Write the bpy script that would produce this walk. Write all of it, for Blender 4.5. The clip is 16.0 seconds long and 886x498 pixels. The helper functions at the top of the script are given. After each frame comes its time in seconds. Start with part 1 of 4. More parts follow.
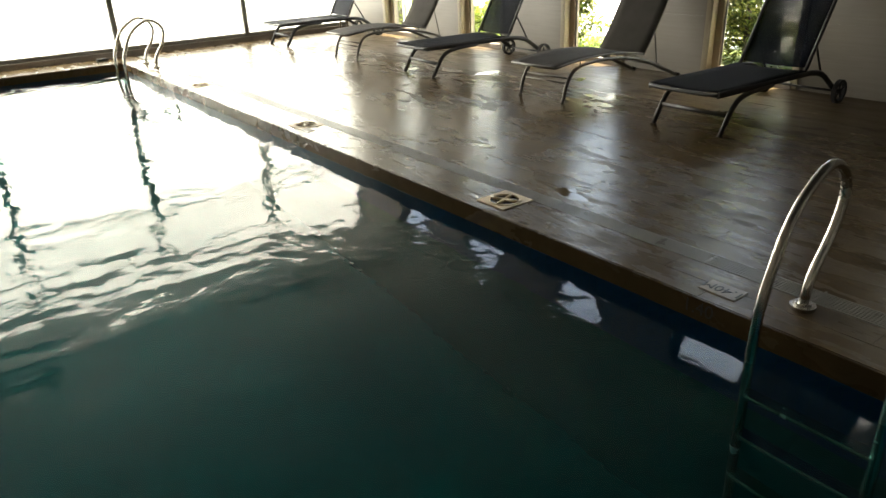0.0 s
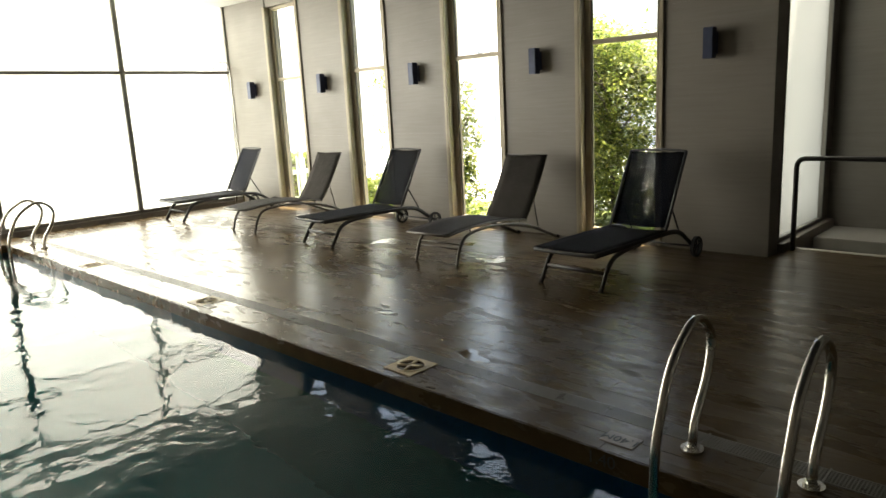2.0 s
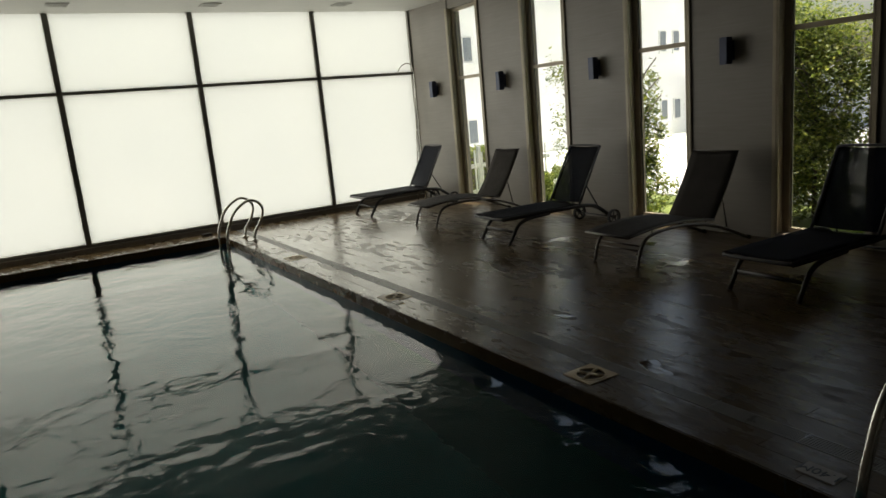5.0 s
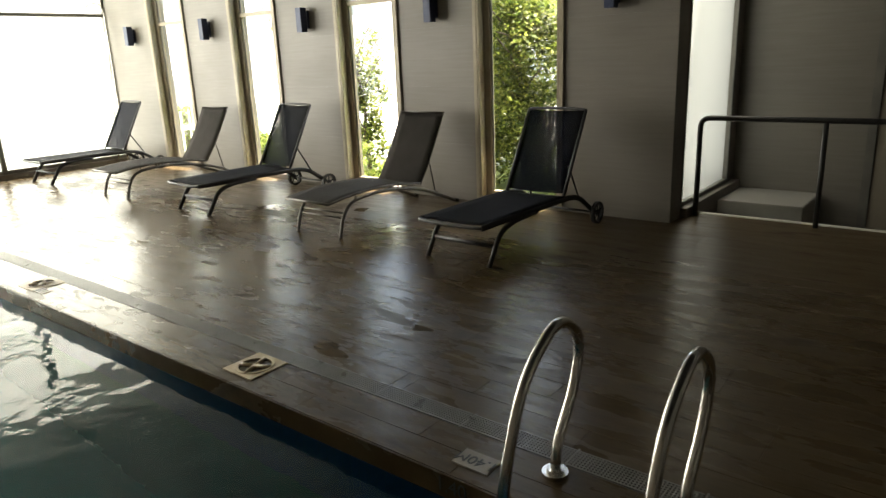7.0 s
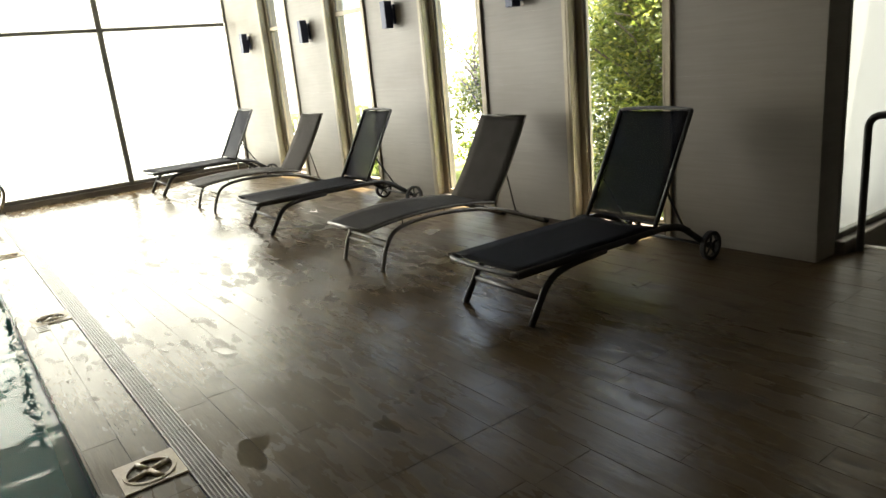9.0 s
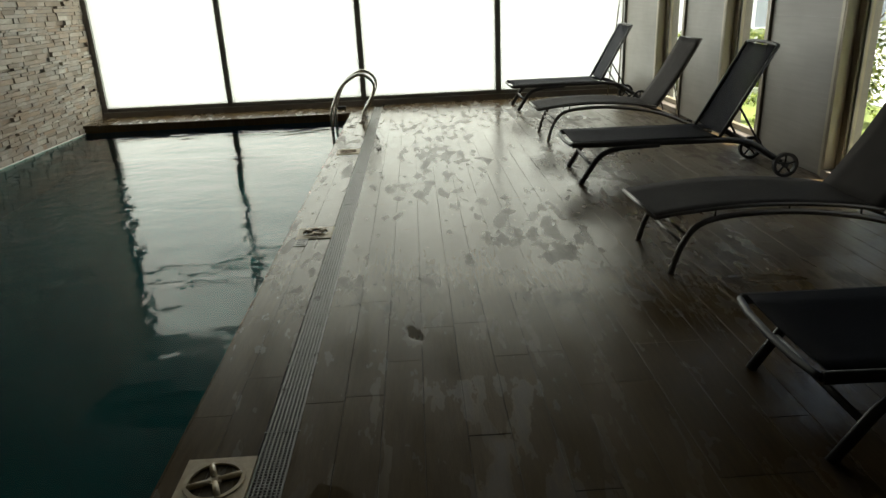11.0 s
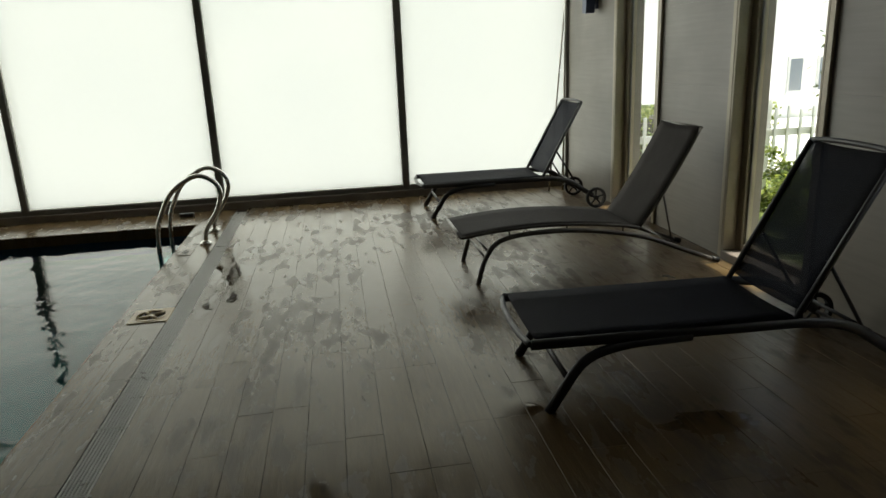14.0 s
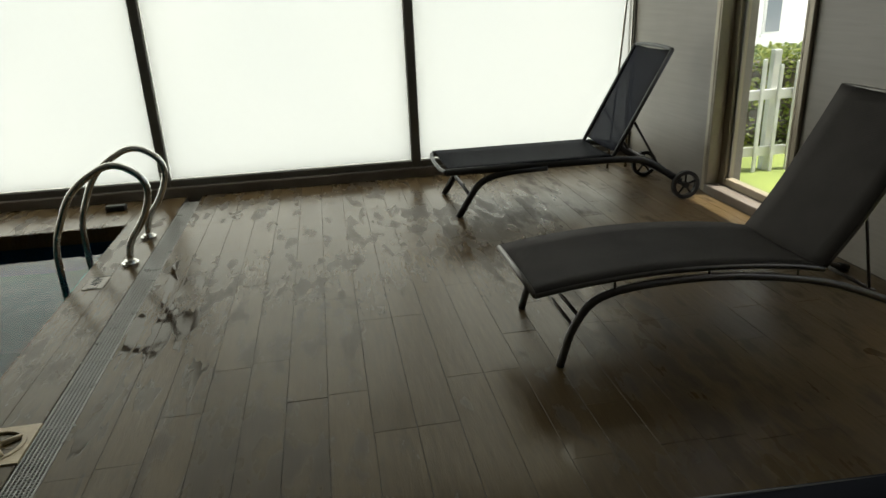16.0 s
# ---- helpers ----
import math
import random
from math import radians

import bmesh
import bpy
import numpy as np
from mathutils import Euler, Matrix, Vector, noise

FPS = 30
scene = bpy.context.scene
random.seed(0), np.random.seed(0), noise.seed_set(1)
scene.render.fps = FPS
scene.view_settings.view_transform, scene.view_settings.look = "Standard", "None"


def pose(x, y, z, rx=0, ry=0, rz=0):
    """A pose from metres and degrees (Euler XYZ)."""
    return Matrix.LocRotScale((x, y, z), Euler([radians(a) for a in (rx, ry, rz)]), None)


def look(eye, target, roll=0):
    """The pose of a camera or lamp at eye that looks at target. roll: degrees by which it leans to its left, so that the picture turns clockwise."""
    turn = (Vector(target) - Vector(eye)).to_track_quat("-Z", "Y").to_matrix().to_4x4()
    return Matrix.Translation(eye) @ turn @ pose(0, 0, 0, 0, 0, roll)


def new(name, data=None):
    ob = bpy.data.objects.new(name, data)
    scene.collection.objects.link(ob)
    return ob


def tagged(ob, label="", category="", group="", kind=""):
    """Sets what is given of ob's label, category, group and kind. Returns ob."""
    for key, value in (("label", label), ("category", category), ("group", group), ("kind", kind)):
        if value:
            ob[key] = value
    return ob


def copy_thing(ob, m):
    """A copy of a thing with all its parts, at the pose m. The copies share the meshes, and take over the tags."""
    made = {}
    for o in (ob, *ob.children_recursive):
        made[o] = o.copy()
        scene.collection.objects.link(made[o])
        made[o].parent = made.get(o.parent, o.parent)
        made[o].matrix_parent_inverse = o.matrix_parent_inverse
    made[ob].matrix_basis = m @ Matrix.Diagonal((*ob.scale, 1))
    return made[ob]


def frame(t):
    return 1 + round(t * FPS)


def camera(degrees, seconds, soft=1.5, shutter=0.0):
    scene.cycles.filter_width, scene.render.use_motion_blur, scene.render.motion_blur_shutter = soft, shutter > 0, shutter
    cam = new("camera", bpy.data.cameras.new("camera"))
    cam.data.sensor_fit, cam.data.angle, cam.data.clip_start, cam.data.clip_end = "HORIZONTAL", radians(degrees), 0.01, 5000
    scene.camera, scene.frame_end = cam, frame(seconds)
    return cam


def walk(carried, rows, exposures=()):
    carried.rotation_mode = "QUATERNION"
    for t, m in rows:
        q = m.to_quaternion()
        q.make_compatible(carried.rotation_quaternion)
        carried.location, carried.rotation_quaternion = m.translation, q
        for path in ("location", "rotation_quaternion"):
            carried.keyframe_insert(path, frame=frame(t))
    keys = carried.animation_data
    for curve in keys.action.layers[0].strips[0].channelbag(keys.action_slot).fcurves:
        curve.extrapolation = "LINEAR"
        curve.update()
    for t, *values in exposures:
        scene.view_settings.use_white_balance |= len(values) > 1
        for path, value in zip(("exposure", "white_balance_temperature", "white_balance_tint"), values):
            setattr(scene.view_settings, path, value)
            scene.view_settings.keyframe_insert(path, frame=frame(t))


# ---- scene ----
cam = camera(65.8, 16.0)
# stops by which the film's own exposure drifts
EXPOSURES = [(0.0, 3.55, 7100, 9), (1.0, 3.5, 7100, 9), (1.5, 3.35, 7100, 9), (2.0, 3.05, 7100, 9), (2.5, 2.1, 7050, 9), (3.0, 1.4, 6950, 9), (3.5, 1.1, 6900, 9), (5.8, 1.0, 6900, 9), (6.0, 1.25, 6950, 9), (6.5, 1.9, 7000, 9), (7.0, 3.25, 7050, 9), (7.5, 4.05, 7050, 9), (8.2, 3.8, 7000, 9), (10.3, 2.25, 6850, 8), (11.0, 1.6, 6600, 5), (12.0, 1.33, 6500, 4), (13.5, 1.13, 6550, 5), (16.0, 1.13, 6550, 6)]
PATH = [
    (0, (-2.346, -2.823, 1.413), (-1.269, -1.353, 0.588), -2.5),
    (0.5, (-2.342, -2.876, 1.424), (-1.13, -1.439, 0.742), -2.4),
    (1, (-2.395, -2.902, 1.431), (-1.034, -1.55, 0.864), -2.5),
    (1.5, (-2.449, -2.919, 1.447), (-1.011, -1.616, 0.966), -2.8),
    (2, (-2.472, -2.915, 1.527), (-1.069, -1.548, 1.124), -3.0),
    (2.5, (-2.503, -2.925, 1.621), (-1.191, -1.45, 1.299), -3.2),
    (3, (-2.507, -2.951, 1.68), (-1.241, -1.427, 1.411), -2.8),
    (3.5, (-2.575, -2.968, 1.736), (-1.354, -1.41, 1.447), -3.0),
    (3.7, (-2.59, -2.955, 1.726), (-1.469, -1.322, 1.451), -2.8),
    (5.8, (-2.44, -2.928, 1.595), (-1.424, -1.273, 1.118), -5.3),
    (6, (-2.249, -2.881, 1.547), (-1.064, -1.336, 1.087), -4.7),
    (6.5, (-2.069, -2.914, 1.573), (-0.715, -1.527, 1.084), -3.3),
    (7, (-1.754, -2.832, 1.525), (-0.25, -1.632, 0.979), -2.4),
    (7.5, (-1.413, -2.785, 1.513), (0.089, -1.582, 0.968), -4.4),
    (8, (-1.063, -2.819, 1.488), (0.362, -1.51, 0.983), -0.3),
    (8.2, (-0.871, -2.797, 1.475), (0.456, -1.396, 0.949), -2.2),
    (10.3, (0.661, -2.375, 1.467), (1.352, -0.581, 0.917), -1.3),
    (10.5, (0.808, -2.264, 1.477), (1.281, -0.43, 0.834), -1.8),
    (11, (0.923, -1.899, 1.478), (0.976, -0.023, 0.786), -2.6),
    (11.5, (1.055, -1.604, 1.49), (0.877, 0.281, 0.844), -3.7),
    (12, (1.141, -1.134, 1.509), (0.812, 0.734, 0.876), -3.7),
    (12.5, (1.184, -0.614, 1.509), (1.12, 1.263, 0.822), -1.7),
    (13, (1.315, -0.132, 1.504), (1.328, 1.782, 0.923), -2.7),
    (13.5, (1.365, 0.429, 1.472), (1.614, 2.34, 0.939), -1.3),
    (14, (1.413, 0.917, 1.475), (1.696, 2.823, 0.94), -2.5),
    (14.5, (1.465, 1.359, 1.467), (1.631, 3.252, 0.843), -2.6),
    (15, (1.474, 1.916, 1.453), (1.871, 3.762, 0.794), -2.7),
    (15.5, (1.522, 2.432, 1.435), (1.835, 4.284, 0.749), -2.9),
    (16, (1.458, 2.907, 1.442), (1.752, 4.756, 0.739), -2.6),
]
walk(cam, [(t, look(eye, target, roll)) for t, eye, target, roll in PATH], EXPOSURES)

# ---- world, sun, large lights ----
world = bpy.data.worlds.new("sky")
scene.world = world
world.use_nodes = True
wn = world.node_tree
sky = wn.nodes.new("ShaderNodeTexSky")
sky.sky_type, sky.sun_disc = "NISHITA", False
sky.sun_elevation, sky.sun_rotation = radians(76), radians(105)
sky.air_density, sky.dust_density, sky.ozone_density = 1.0, 6.0, 0.6
wn.links.new(sky.outputs[0], wn.nodes["Background"].inputs[0])
wn.nodes["Background"].inputs[1].default_value = 0.15

sun = new("sun", bpy.data.lights.new("sun", "SUN"))
sun.data.energy, sun.data.angle, sun.data.color = 5.0, radians(0.5), (1.0, 0.95, 0.87)
# direction towards the sun: east by south, high at noon
SUN_AZ, SUN_EL = radians(-15), radians(76)
to_sun = Vector((math.cos(SUN_EL) * math.cos(SUN_AZ), math.cos(SUN_EL) * math.sin(SUN_AZ), math.sin(SUN_EL)))
sun.matrix_world = look(to_sun * 30, (0, 0, 0))


def window_lamp(name, m, wide, high, watts, colour):
    lamp = bpy.data.lights.new(name, "AREA")
    lamp.shape, lamp.size, lamp.size_y, lamp.energy, lamp.color = "RECTANGLE", wide, high, watts, colour
    ob = new(name, lamp)
    ob.matrix_world = m
    return ob


# plan, in metres: x east, y north along the pool, z up from the deck
POOL_S, POOL_N, POOL_W = -2.48, 7.80, -3.70
WALL_N, WALL_E, WALL_S = 8.52, 4.12, -6.20
SOFFIT, TOP = 3.45, 4.35
WATER = -0.10
GROUND = -0.30
BACK_E = 6.06

# daylight through the frosted north wall
window_lamp("frosted_wall_daylight", look((0.19, WALL_N + 0.10, 1.78), (0.19, 0, 1.78)), 7.74, 3.4, 88, (1.0, 0.99, 0.955))
# daylight through the frosted landing window
window_lamp("landing_daylight", look((5.15, -0.47, 1.7), (5.15, -4, 1.7)), 1.65, 3.1, 2.6, (0.97, 0.99, 1.0))

# ---- materials ----


def nodes_of(name):
    m = bpy.data.materials.new(name)
    m.use_nodes = True
    return m, m.node_tree, m.node_tree.nodes["Principled BSDF"]


def node(t, kind, **values):
    n = t.nodes.new(kind)
    for key, v in values.items():
        if key.startswith("i_"):
            n.inputs[key[2:].replace("_", " ")].default_value = v
    return n


def position(t, scale=(1, 1, 1), own=False):
    """World place, or the piece's own place shifted by its own random number, scaled."""
    m = t.nodes.new("ShaderNodeVectorMath")
    m.operation = "MULTIPLY"
    m.inputs[1].default_value = scale
    if own:
        c = t.nodes.new("ShaderNodeTexCoord")
        i = t.nodes.new("ShaderNodeObjectInfo")
        s = t.nodes.new("ShaderNodeVectorMath")
        s.operation = "MULTIPLY_ADD"
        s.inputs[1].default_value = (37.0, 53.0, 29.0)
        t.links.new(i.outputs["Random"], s.inputs[0])
        t.links.new(c.outputs["Object"], s.inputs[2])
        t.links.new(s.outputs[0], m.inputs[0])
    else:
        g = t.nodes.new("ShaderNodeNewGeometry")
        t.links.new(g.outputs["Position"], m.inputs[0])
    return m.outputs[0]


def noise_of(t, where, scale, detail=4, rough=0.55):
    n = t.nodes.new("ShaderNodeTexNoise")
    n.inputs["Scale"].default_value, n.inputs["Detail"].default_value, n.inputs["Roughness"].default_value = scale, detail, rough
    t.links.new(where, n.inputs["Vector"])
    return n.outputs["Fac"]


def ramp(t, value, stops):
    r = t.nodes.new("ShaderNodeValToRGB")
    e = r.color_ramp.elements
    while len(e) < len(stops):
        e.new(0.5)
    for k, (p, c) in enumerate(stops):
        e[k].position = p
        e[k].color = (*c, 1) if len(c) == 3 else c
    t.links.new(value, r.inputs[0])
    return r.outputs[0]


def grey(t, value, lo, hi, a, b):
    r = t.nodes.new("ShaderNodeMapRange")
    for k, v in zip(("From Min", "From Max", "To Min", "To Max"), (lo, hi, a, b)):
        r.inputs[k].default_value = v
    t.links.new(value, r.inputs["Value"])
    return r.outputs[0]


def mixed(t, fac, a, b, mode="MIX"):
    m = t.nodes.new("ShaderNodeMix")
    m.data_type, m.blend_type = "RGBA", mode
    for sock, v in ((m.inputs[0], fac), (m.inputs[6], a), (m.inputs[7], b)):
        if isinstance(v, (int, float)):
            sock.default_value = v
        elif isinstance(v, tuple):
            sock.default_value = (*v, 1)
        else:
            t.links.new(v, sock)
    return m.outputs[2]


def maths(t, op, a, b=0.0):
    m = t.nodes.new("ShaderNodeMath")
    m.operation = op
    for sock, v in ((m.inputs[0], a), (m.inputs[1], b)):
        if isinstance(v, (int, float)):
            sock.default_value = v
        else:
            t.links.new(v, sock)
    return m.outputs[0]


def bump(t, p, height, strength, distance=0.01):
    b = t.nodes.new("ShaderNodeBump")
    b.inputs["Strength"].default_value, b.inputs["Distance"].default_value = strength, distance
    t.links.new(height, b.inputs["Height"])
    t.links.new(b.outputs[0], p.inputs["Normal"])


def surface(name, dark, light, scale=6.0, stretch=(1, 1, 1), rough=(0.4, 0.6), metal=0.0, fine=120.0, relief=0.15, own=False, spec=0.5):
    """A plain surface: two colours over a coarse and a fine grain, uneven gloss and fine relief."""
    m, t, p = nodes_of(name)
    w = position(t, stretch, own)
    coarse, grain = noise_of(t, w, scale), noise_of(t, w, fine, 3)
    both = maths(t, "ADD", maths(t, "MULTIPLY", coarse, 0.7), maths(t, "MULTIPLY", grain, 0.3))
    t.links.new(ramp(t, both, [(0.32, dark), (0.68, light)]), p.inputs["Base Color"])
    t.links.new(grey(t, coarse, 0.3, 0.7, *rough), p.inputs["Roughness"])
    p.inputs["Metallic"].default_value = metal
    p.inputs["Specular IOR Level"].default_value = spec
    if relief:
        bump(t, p, grain, relief, 0.004)
    return m


def plank_material():
    """Wood-look porcelain, worn, with a thin uneven film of water in patches."""
    m, t, p = nodes_of("wood_look_tile")
    stretched = position(t, (9.0, 0.9, 1), True)
    grain = noise_of(t, stretched, 6.0, 6, 0.65)
    fine = noise_of(t, position(t, (60.0, 5.0, 1), True), 4.0, 3)
    info = t.nodes.new("ShaderNodeObjectInfo")
    wood = ramp(t, grain, [(0.25, (0.0294, 0.0183, 0.0076)), (0.5, (0.0527, 0.0348, 0.0151)), (0.75, (0.0808, 0.0567, 0.0269))])
    wood = mixed(t, 0.35, wood, ramp(t, info.outputs["Random"], [(0.0, (0.0270, 0.0170, 0.0070)), (1.0, (0.0735, 0.0510, 0.0240))]))
    wood = mixed(t, grey(t, fine, 0.35, 0.65, 0.0, 0.25), wood, (0.0490, 0.0329, 0.0151))
    place = position(t)
    sep = t.nodes.new("ShaderNodeSeparateXYZ")
    t.links.new(place, sep.inputs[0])
    east = grey(t, sep.outputs[0], 2.0, 3.2, 0.0, 1.0)
    south = grey(t, sep.outputs[1], -1.5, 2.5, 1.0, 0.0)
    # dull damp stains, thickest along the walking strip
    broad = noise_of(t, position(t, (1.0, 0.5, 1)), 1.3, 2, 0.5)
    blot = noise_of(t, position(t, (1.6, 0.55, 1)), 6.2, 5, 0.58)
    stain = maths(t, "ADD", maths(t, "MULTIPLY", broad, 0.48), maths(t, "MULTIPLY", blot, 0.72))
    stain = maths(t, "SUBTRACT", stain, maths(t, "MULTIPLY", south, 0.06))
    stain = grey(t, stain, 0.62, 0.70, 0.0, 1.0)
    # thin puddles that lie flat and mirror
    pool_n = noise_of(t, position(t, (1.25, 0.7, 3.0)), 2.1, 3, 0.45)
    puddle = grey(t, maths(t, "SUBTRACT", pool_n, maths(t, "MULTIPLY", east, 0.05)), 0.672, 0.687, 0.0, 1.0)
    # wet drip marks beside the far ladder
    dx = maths(t, "DIVIDE", maths(t, "SUBTRACT", sep.outputs[0], 0.58), 0.32)
    dy = maths(t, "DIVIDE", maths(t, "SUBTRACT", sep.outputs[1], 5.75), 1.35)
    near_ladder = grey(t, maths(t, "ADD", maths(t, "MULTIPLY", dx, dx), maths(t, "MULTIPLY", dy, dy)), 0.2, 1.0, 0.155, 0.0)
    drip = grey(t, maths(t, "ADD", noise_of(t, position(t, (7.0, 1.3, 1)), 1.6, 3, 0.5), near_ladder), 0.665, 0.685, 0.0, 1.0)
    drip = maths(t, "MULTIPLY", drip, grey(t, near_ladder, 0.0, 0.02, 0.0, 1.0))
    puddle = maths(t, "MAXIMUM", puddle, drip)
    # two small standing puddles between the loungers
    ragged = noise_of(t, position(t, (2.0, 5.0, 1)), 3.0, 3, 0.5)
    for cx, cy in ((2.73, 1.40), (2.84, 3.23)):
        ex = maths(t, "DIVIDE", maths(t, "SUBTRACT", sep.outputs[0], cx), 0.26)
        ey = maths(t, "DIVIDE", maths(t, "SUBTRACT", sep.outputs[1], cy), 0.12)
        inside = maths(t, "ADD", maths(t, "MULTIPLY", ex, ex), maths(t, "MULTIPLY", ey, ey))
        puddle = maths(t, "MAXIMUM", puddle, grey(t, maths(t, "ADD", inside, maths(t, "MULTIPLY", ragged, 2.2)), 1.45, 1.6, 1.0, 0.0))
    film = noise_of(t, position(t, (2.5, 0.5, 1)), 3.0, 4, 0.6)
    tone = mixed(t, maths(t, "MULTIPLY", stain, 0.75), wood, mixed(t, 0.65, wood, (0.012, 0.009, 0.007)))
    tone = mixed(t, maths(t, "ADD", maths(t, "MULTIPLY", puddle, 0.2), maths(t, "MULTIPLY", drip, 0.5)), tone, (0.018, 0.013, 0.009))
    t.links.new(tone, p.inputs["Base Color"])
    dry = maths(t, "ADD", grey(t, film, 0.35, 0.65, 0.13, 0.25), maths(t, "MULTIPLY", maths(t, "MAXIMUM", east, maths(t, "MULTIPLY", south, 0.6)), 0.15))
    dull = maths(t, "ADD", dry, maths(t, "MULTIPLY", stain, 0.17))
    t.links.new(mixed(t, puddle, dull, (0.045, 0.045, 0.045)), p.inputs["Roughness"])
    p.inputs["IOR"].default_value = 1.33
    p.inputs["Specular Tint"].default_value = (1.0, 0.87, 0.66, 1)
    p.inputs["Specular IOR Level"].default_value = 0.36
    relief = maths(t, "ADD", maths(t, "MULTIPLY", grain, 0.6), maths(t, "MULTIPLY", fine, 0.4))
    relief = maths(t, "MULTIPLY", relief, grey(t, puddle, 0, 1, 1.0, 0.25))
    swell = noise_of(t, position(t, (6.0, 2.2, 1)), 2.0, 2)
    bump(t, p, maths(t, "ADD", relief, maths(t, "MULTIPLY", swell, 1.6)), 0.22, 0.006)
    return m


def stone_material():
    m, t, p = nodes_of("split_stone")
    own = position(t, (1, 1, 1))
    geo = t.nodes.new("ShaderNodeNewGeometry")
    info = t.nodes.new("ShaderNodeObjectInfo")
    chance = maths(t, "FRACT", maths(t, "ADD", geo.outputs["Random Per Island"], info.outputs["Random"]))
    tone = ramp(t, chance, [(0.0, (0.17, 0.140, 0.102)), (0.18, (0.30, 0.265, 0.21)), (0.38, (0.25, 0.245, 0.215)), (0.55, (0.38, 0.35, 0.29)), (0.72, (0.29, 0.215, 0.145)), (0.88, (0.34, 0.325, 0.28)), (1.0, (0.48, 0.45, 0.38))])
    n = noise_of(t, own, 22, 5, 0.65)
    big = noise_of(t, own, 1.3, 3)
    tone = mixed(t, grey(t, n, 0.3, 0.7, 0.0, 0.45), tone, (0.22, 0.185, 0.145))
    tone = mixed(t, grey(t, big, 0.42, 0.66, 0.0, 0.55), tone, (0.23, 0.165, 0.105))
    t.links.new(tone, p.inputs["Base Color"])
    p.inputs["Roughness"].default_value = 0.85
    bump(t, p, noise_of(t, own, 70, 5, 0.7), 0.5, 0.008)
    return m


def wall_tile_material():
    """Beige stone-look wall tile with faint level veins."""
    m, t, p = nodes_of("travertine_wall_tile")
    veins = noise_of(t, position(t, (0.8, 0.8, 16.0)), 2.4, 6, 0.6)
    cloud = noise_of(t, position(t), 1.7, 3)
    info = t.nodes.new("ShaderNodeObjectInfo")
    c = ramp(t, veins, [(0.3, (0.148, 0.134, 0.110)), (0.55, (0.166, 0.151, 0.126)), (0.75, (0.180, 0.165, 0.140))])
    c = mixed(t, grey(t, cloud, 0.35, 0.7, 0, 0.3), c, (0.132, 0.119, 0.098))
    c = mixed(t, grey(t, info.outputs["Random"], 0, 1, 0.0, 0.14), c, (0.120, 0.108, 0.090))
    t.links.new(c, p.inputs["Base Color"])
    t.links.new(grey(t, cloud, 0.3, 0.7, 0.38, 0.55), p.inputs["Roughness"])
    bump(t, p, veins, 0.05, 0.003)
    return m


def water_material():
    m, t, p = nodes_of("pool_water")
    p.inputs["Base Color"].default_value = (0.08, 0.47, 0.46, 1)
    p.inputs["Roughness"].default_value = 0.0
    p.inputs["Specular Tint"].default_value = (0.78, 0.97, 0.97, 1)
    p.inputs["IOR"].default_value = 1.20
    p.inputs["Transmission Weight"].default_value = 1.0
    small = noise_of(t, position(t, (1.2, 1.0, 1)), 8.0, 2, 0.45)
    patch = noise_of(t, position(t), 0.7, 2)
    ripples = maths(t, "MULTIPLY", small, grey(t, patch, 0.38, 0.62, 0.12, 1.0))
    bump(t, p, ripples, 0.16, 0.04)
    return m


def mosaic_material(name, a, b, joint, size):
    m, t, p = nodes_of(name)
    br = t.nodes.new("ShaderNodeTexBrick")
    br.offset = 0.0
    br.inputs["Scale"].default_value = 1.0
    for k, v in (("Brick Width", size), ("Row Height", size), ("Mortar Size", size * 0.05)):
        br.inputs[k].default_value = v
    for k, c in (("Color1", a), ("Color2", b), ("Mortar", joint)):
        br.inputs[k].default_value = (*c, 1)
    g = t.nodes.new("ShaderNodeNewGeometry")
    s = t.nodes.new("ShaderNodeSeparateXYZ")
    t.links.new(g.outputs["Position"], s.inputs[0])
    cmb = t.nodes.new("ShaderNodeCombineXYZ")
    t.links.new(maths(t, "ADD", s.outputs[0], s.outputs[1]), cmb.inputs[0])
    t.links.new(maths(t, "ADD", s.outputs[2], s.outputs[1]), cmb.inputs[1])
    t.links.new(cmb.outputs[0], br.inputs["Vector"])
    cloud = noise_of(t, position(t), 2.0, 3)
    t.links.new(mixed(t, grey(t, cloud, 0.3, 0.7, 0, 0.4), br.outputs["Color"], joint), p.inputs["Base Color"])
    p.inputs["Roughness"].default_value = 0.4
    # tile under water hardly shines
    p.inputs["Specular IOR Level"].default_value = 0.04
    return m


def frosted_material():
    m, t, p = nodes_of("frosted_glass")
    out = t.nodes["Material Output"]
    tl = t.nodes.new("ShaderNodeBsdfTranslucent")
    tl.inputs[0].default_value = (0.9, 0.92, 0.9, 1)
    tr = t.nodes.new("ShaderNodeBsdfTransparent")
    cloud = noise_of(t, position(t), 0.8, 2)
    t.links.new(ramp(t, cloud, [(0.3, (0.86, 0.88, 0.85)), (0.7, (0.93, 0.94, 0.90))]), tr.inputs[0])
    gl = t.nodes.new("ShaderNodeBsdfGlossy")
    gl.inputs["Roughness"].default_value = 0.35
    a, b = t.nodes.new("ShaderNodeMixShader"), t.nodes.new("ShaderNodeMixShader")
    a.inputs[0].default_value, b.inputs[0].default_value = 0.25, 0.04
    t.links.new(tr.outputs[0], a.inputs[1])
    t.links.new(tl.outputs[0], a.inputs[2])
    t.links.new(a.outputs[0], b.inputs[1])
    t.links.new(gl.outputs[0], b.inputs[2])
    t.links.new(b.outputs[0], out.inputs[0])
    return m


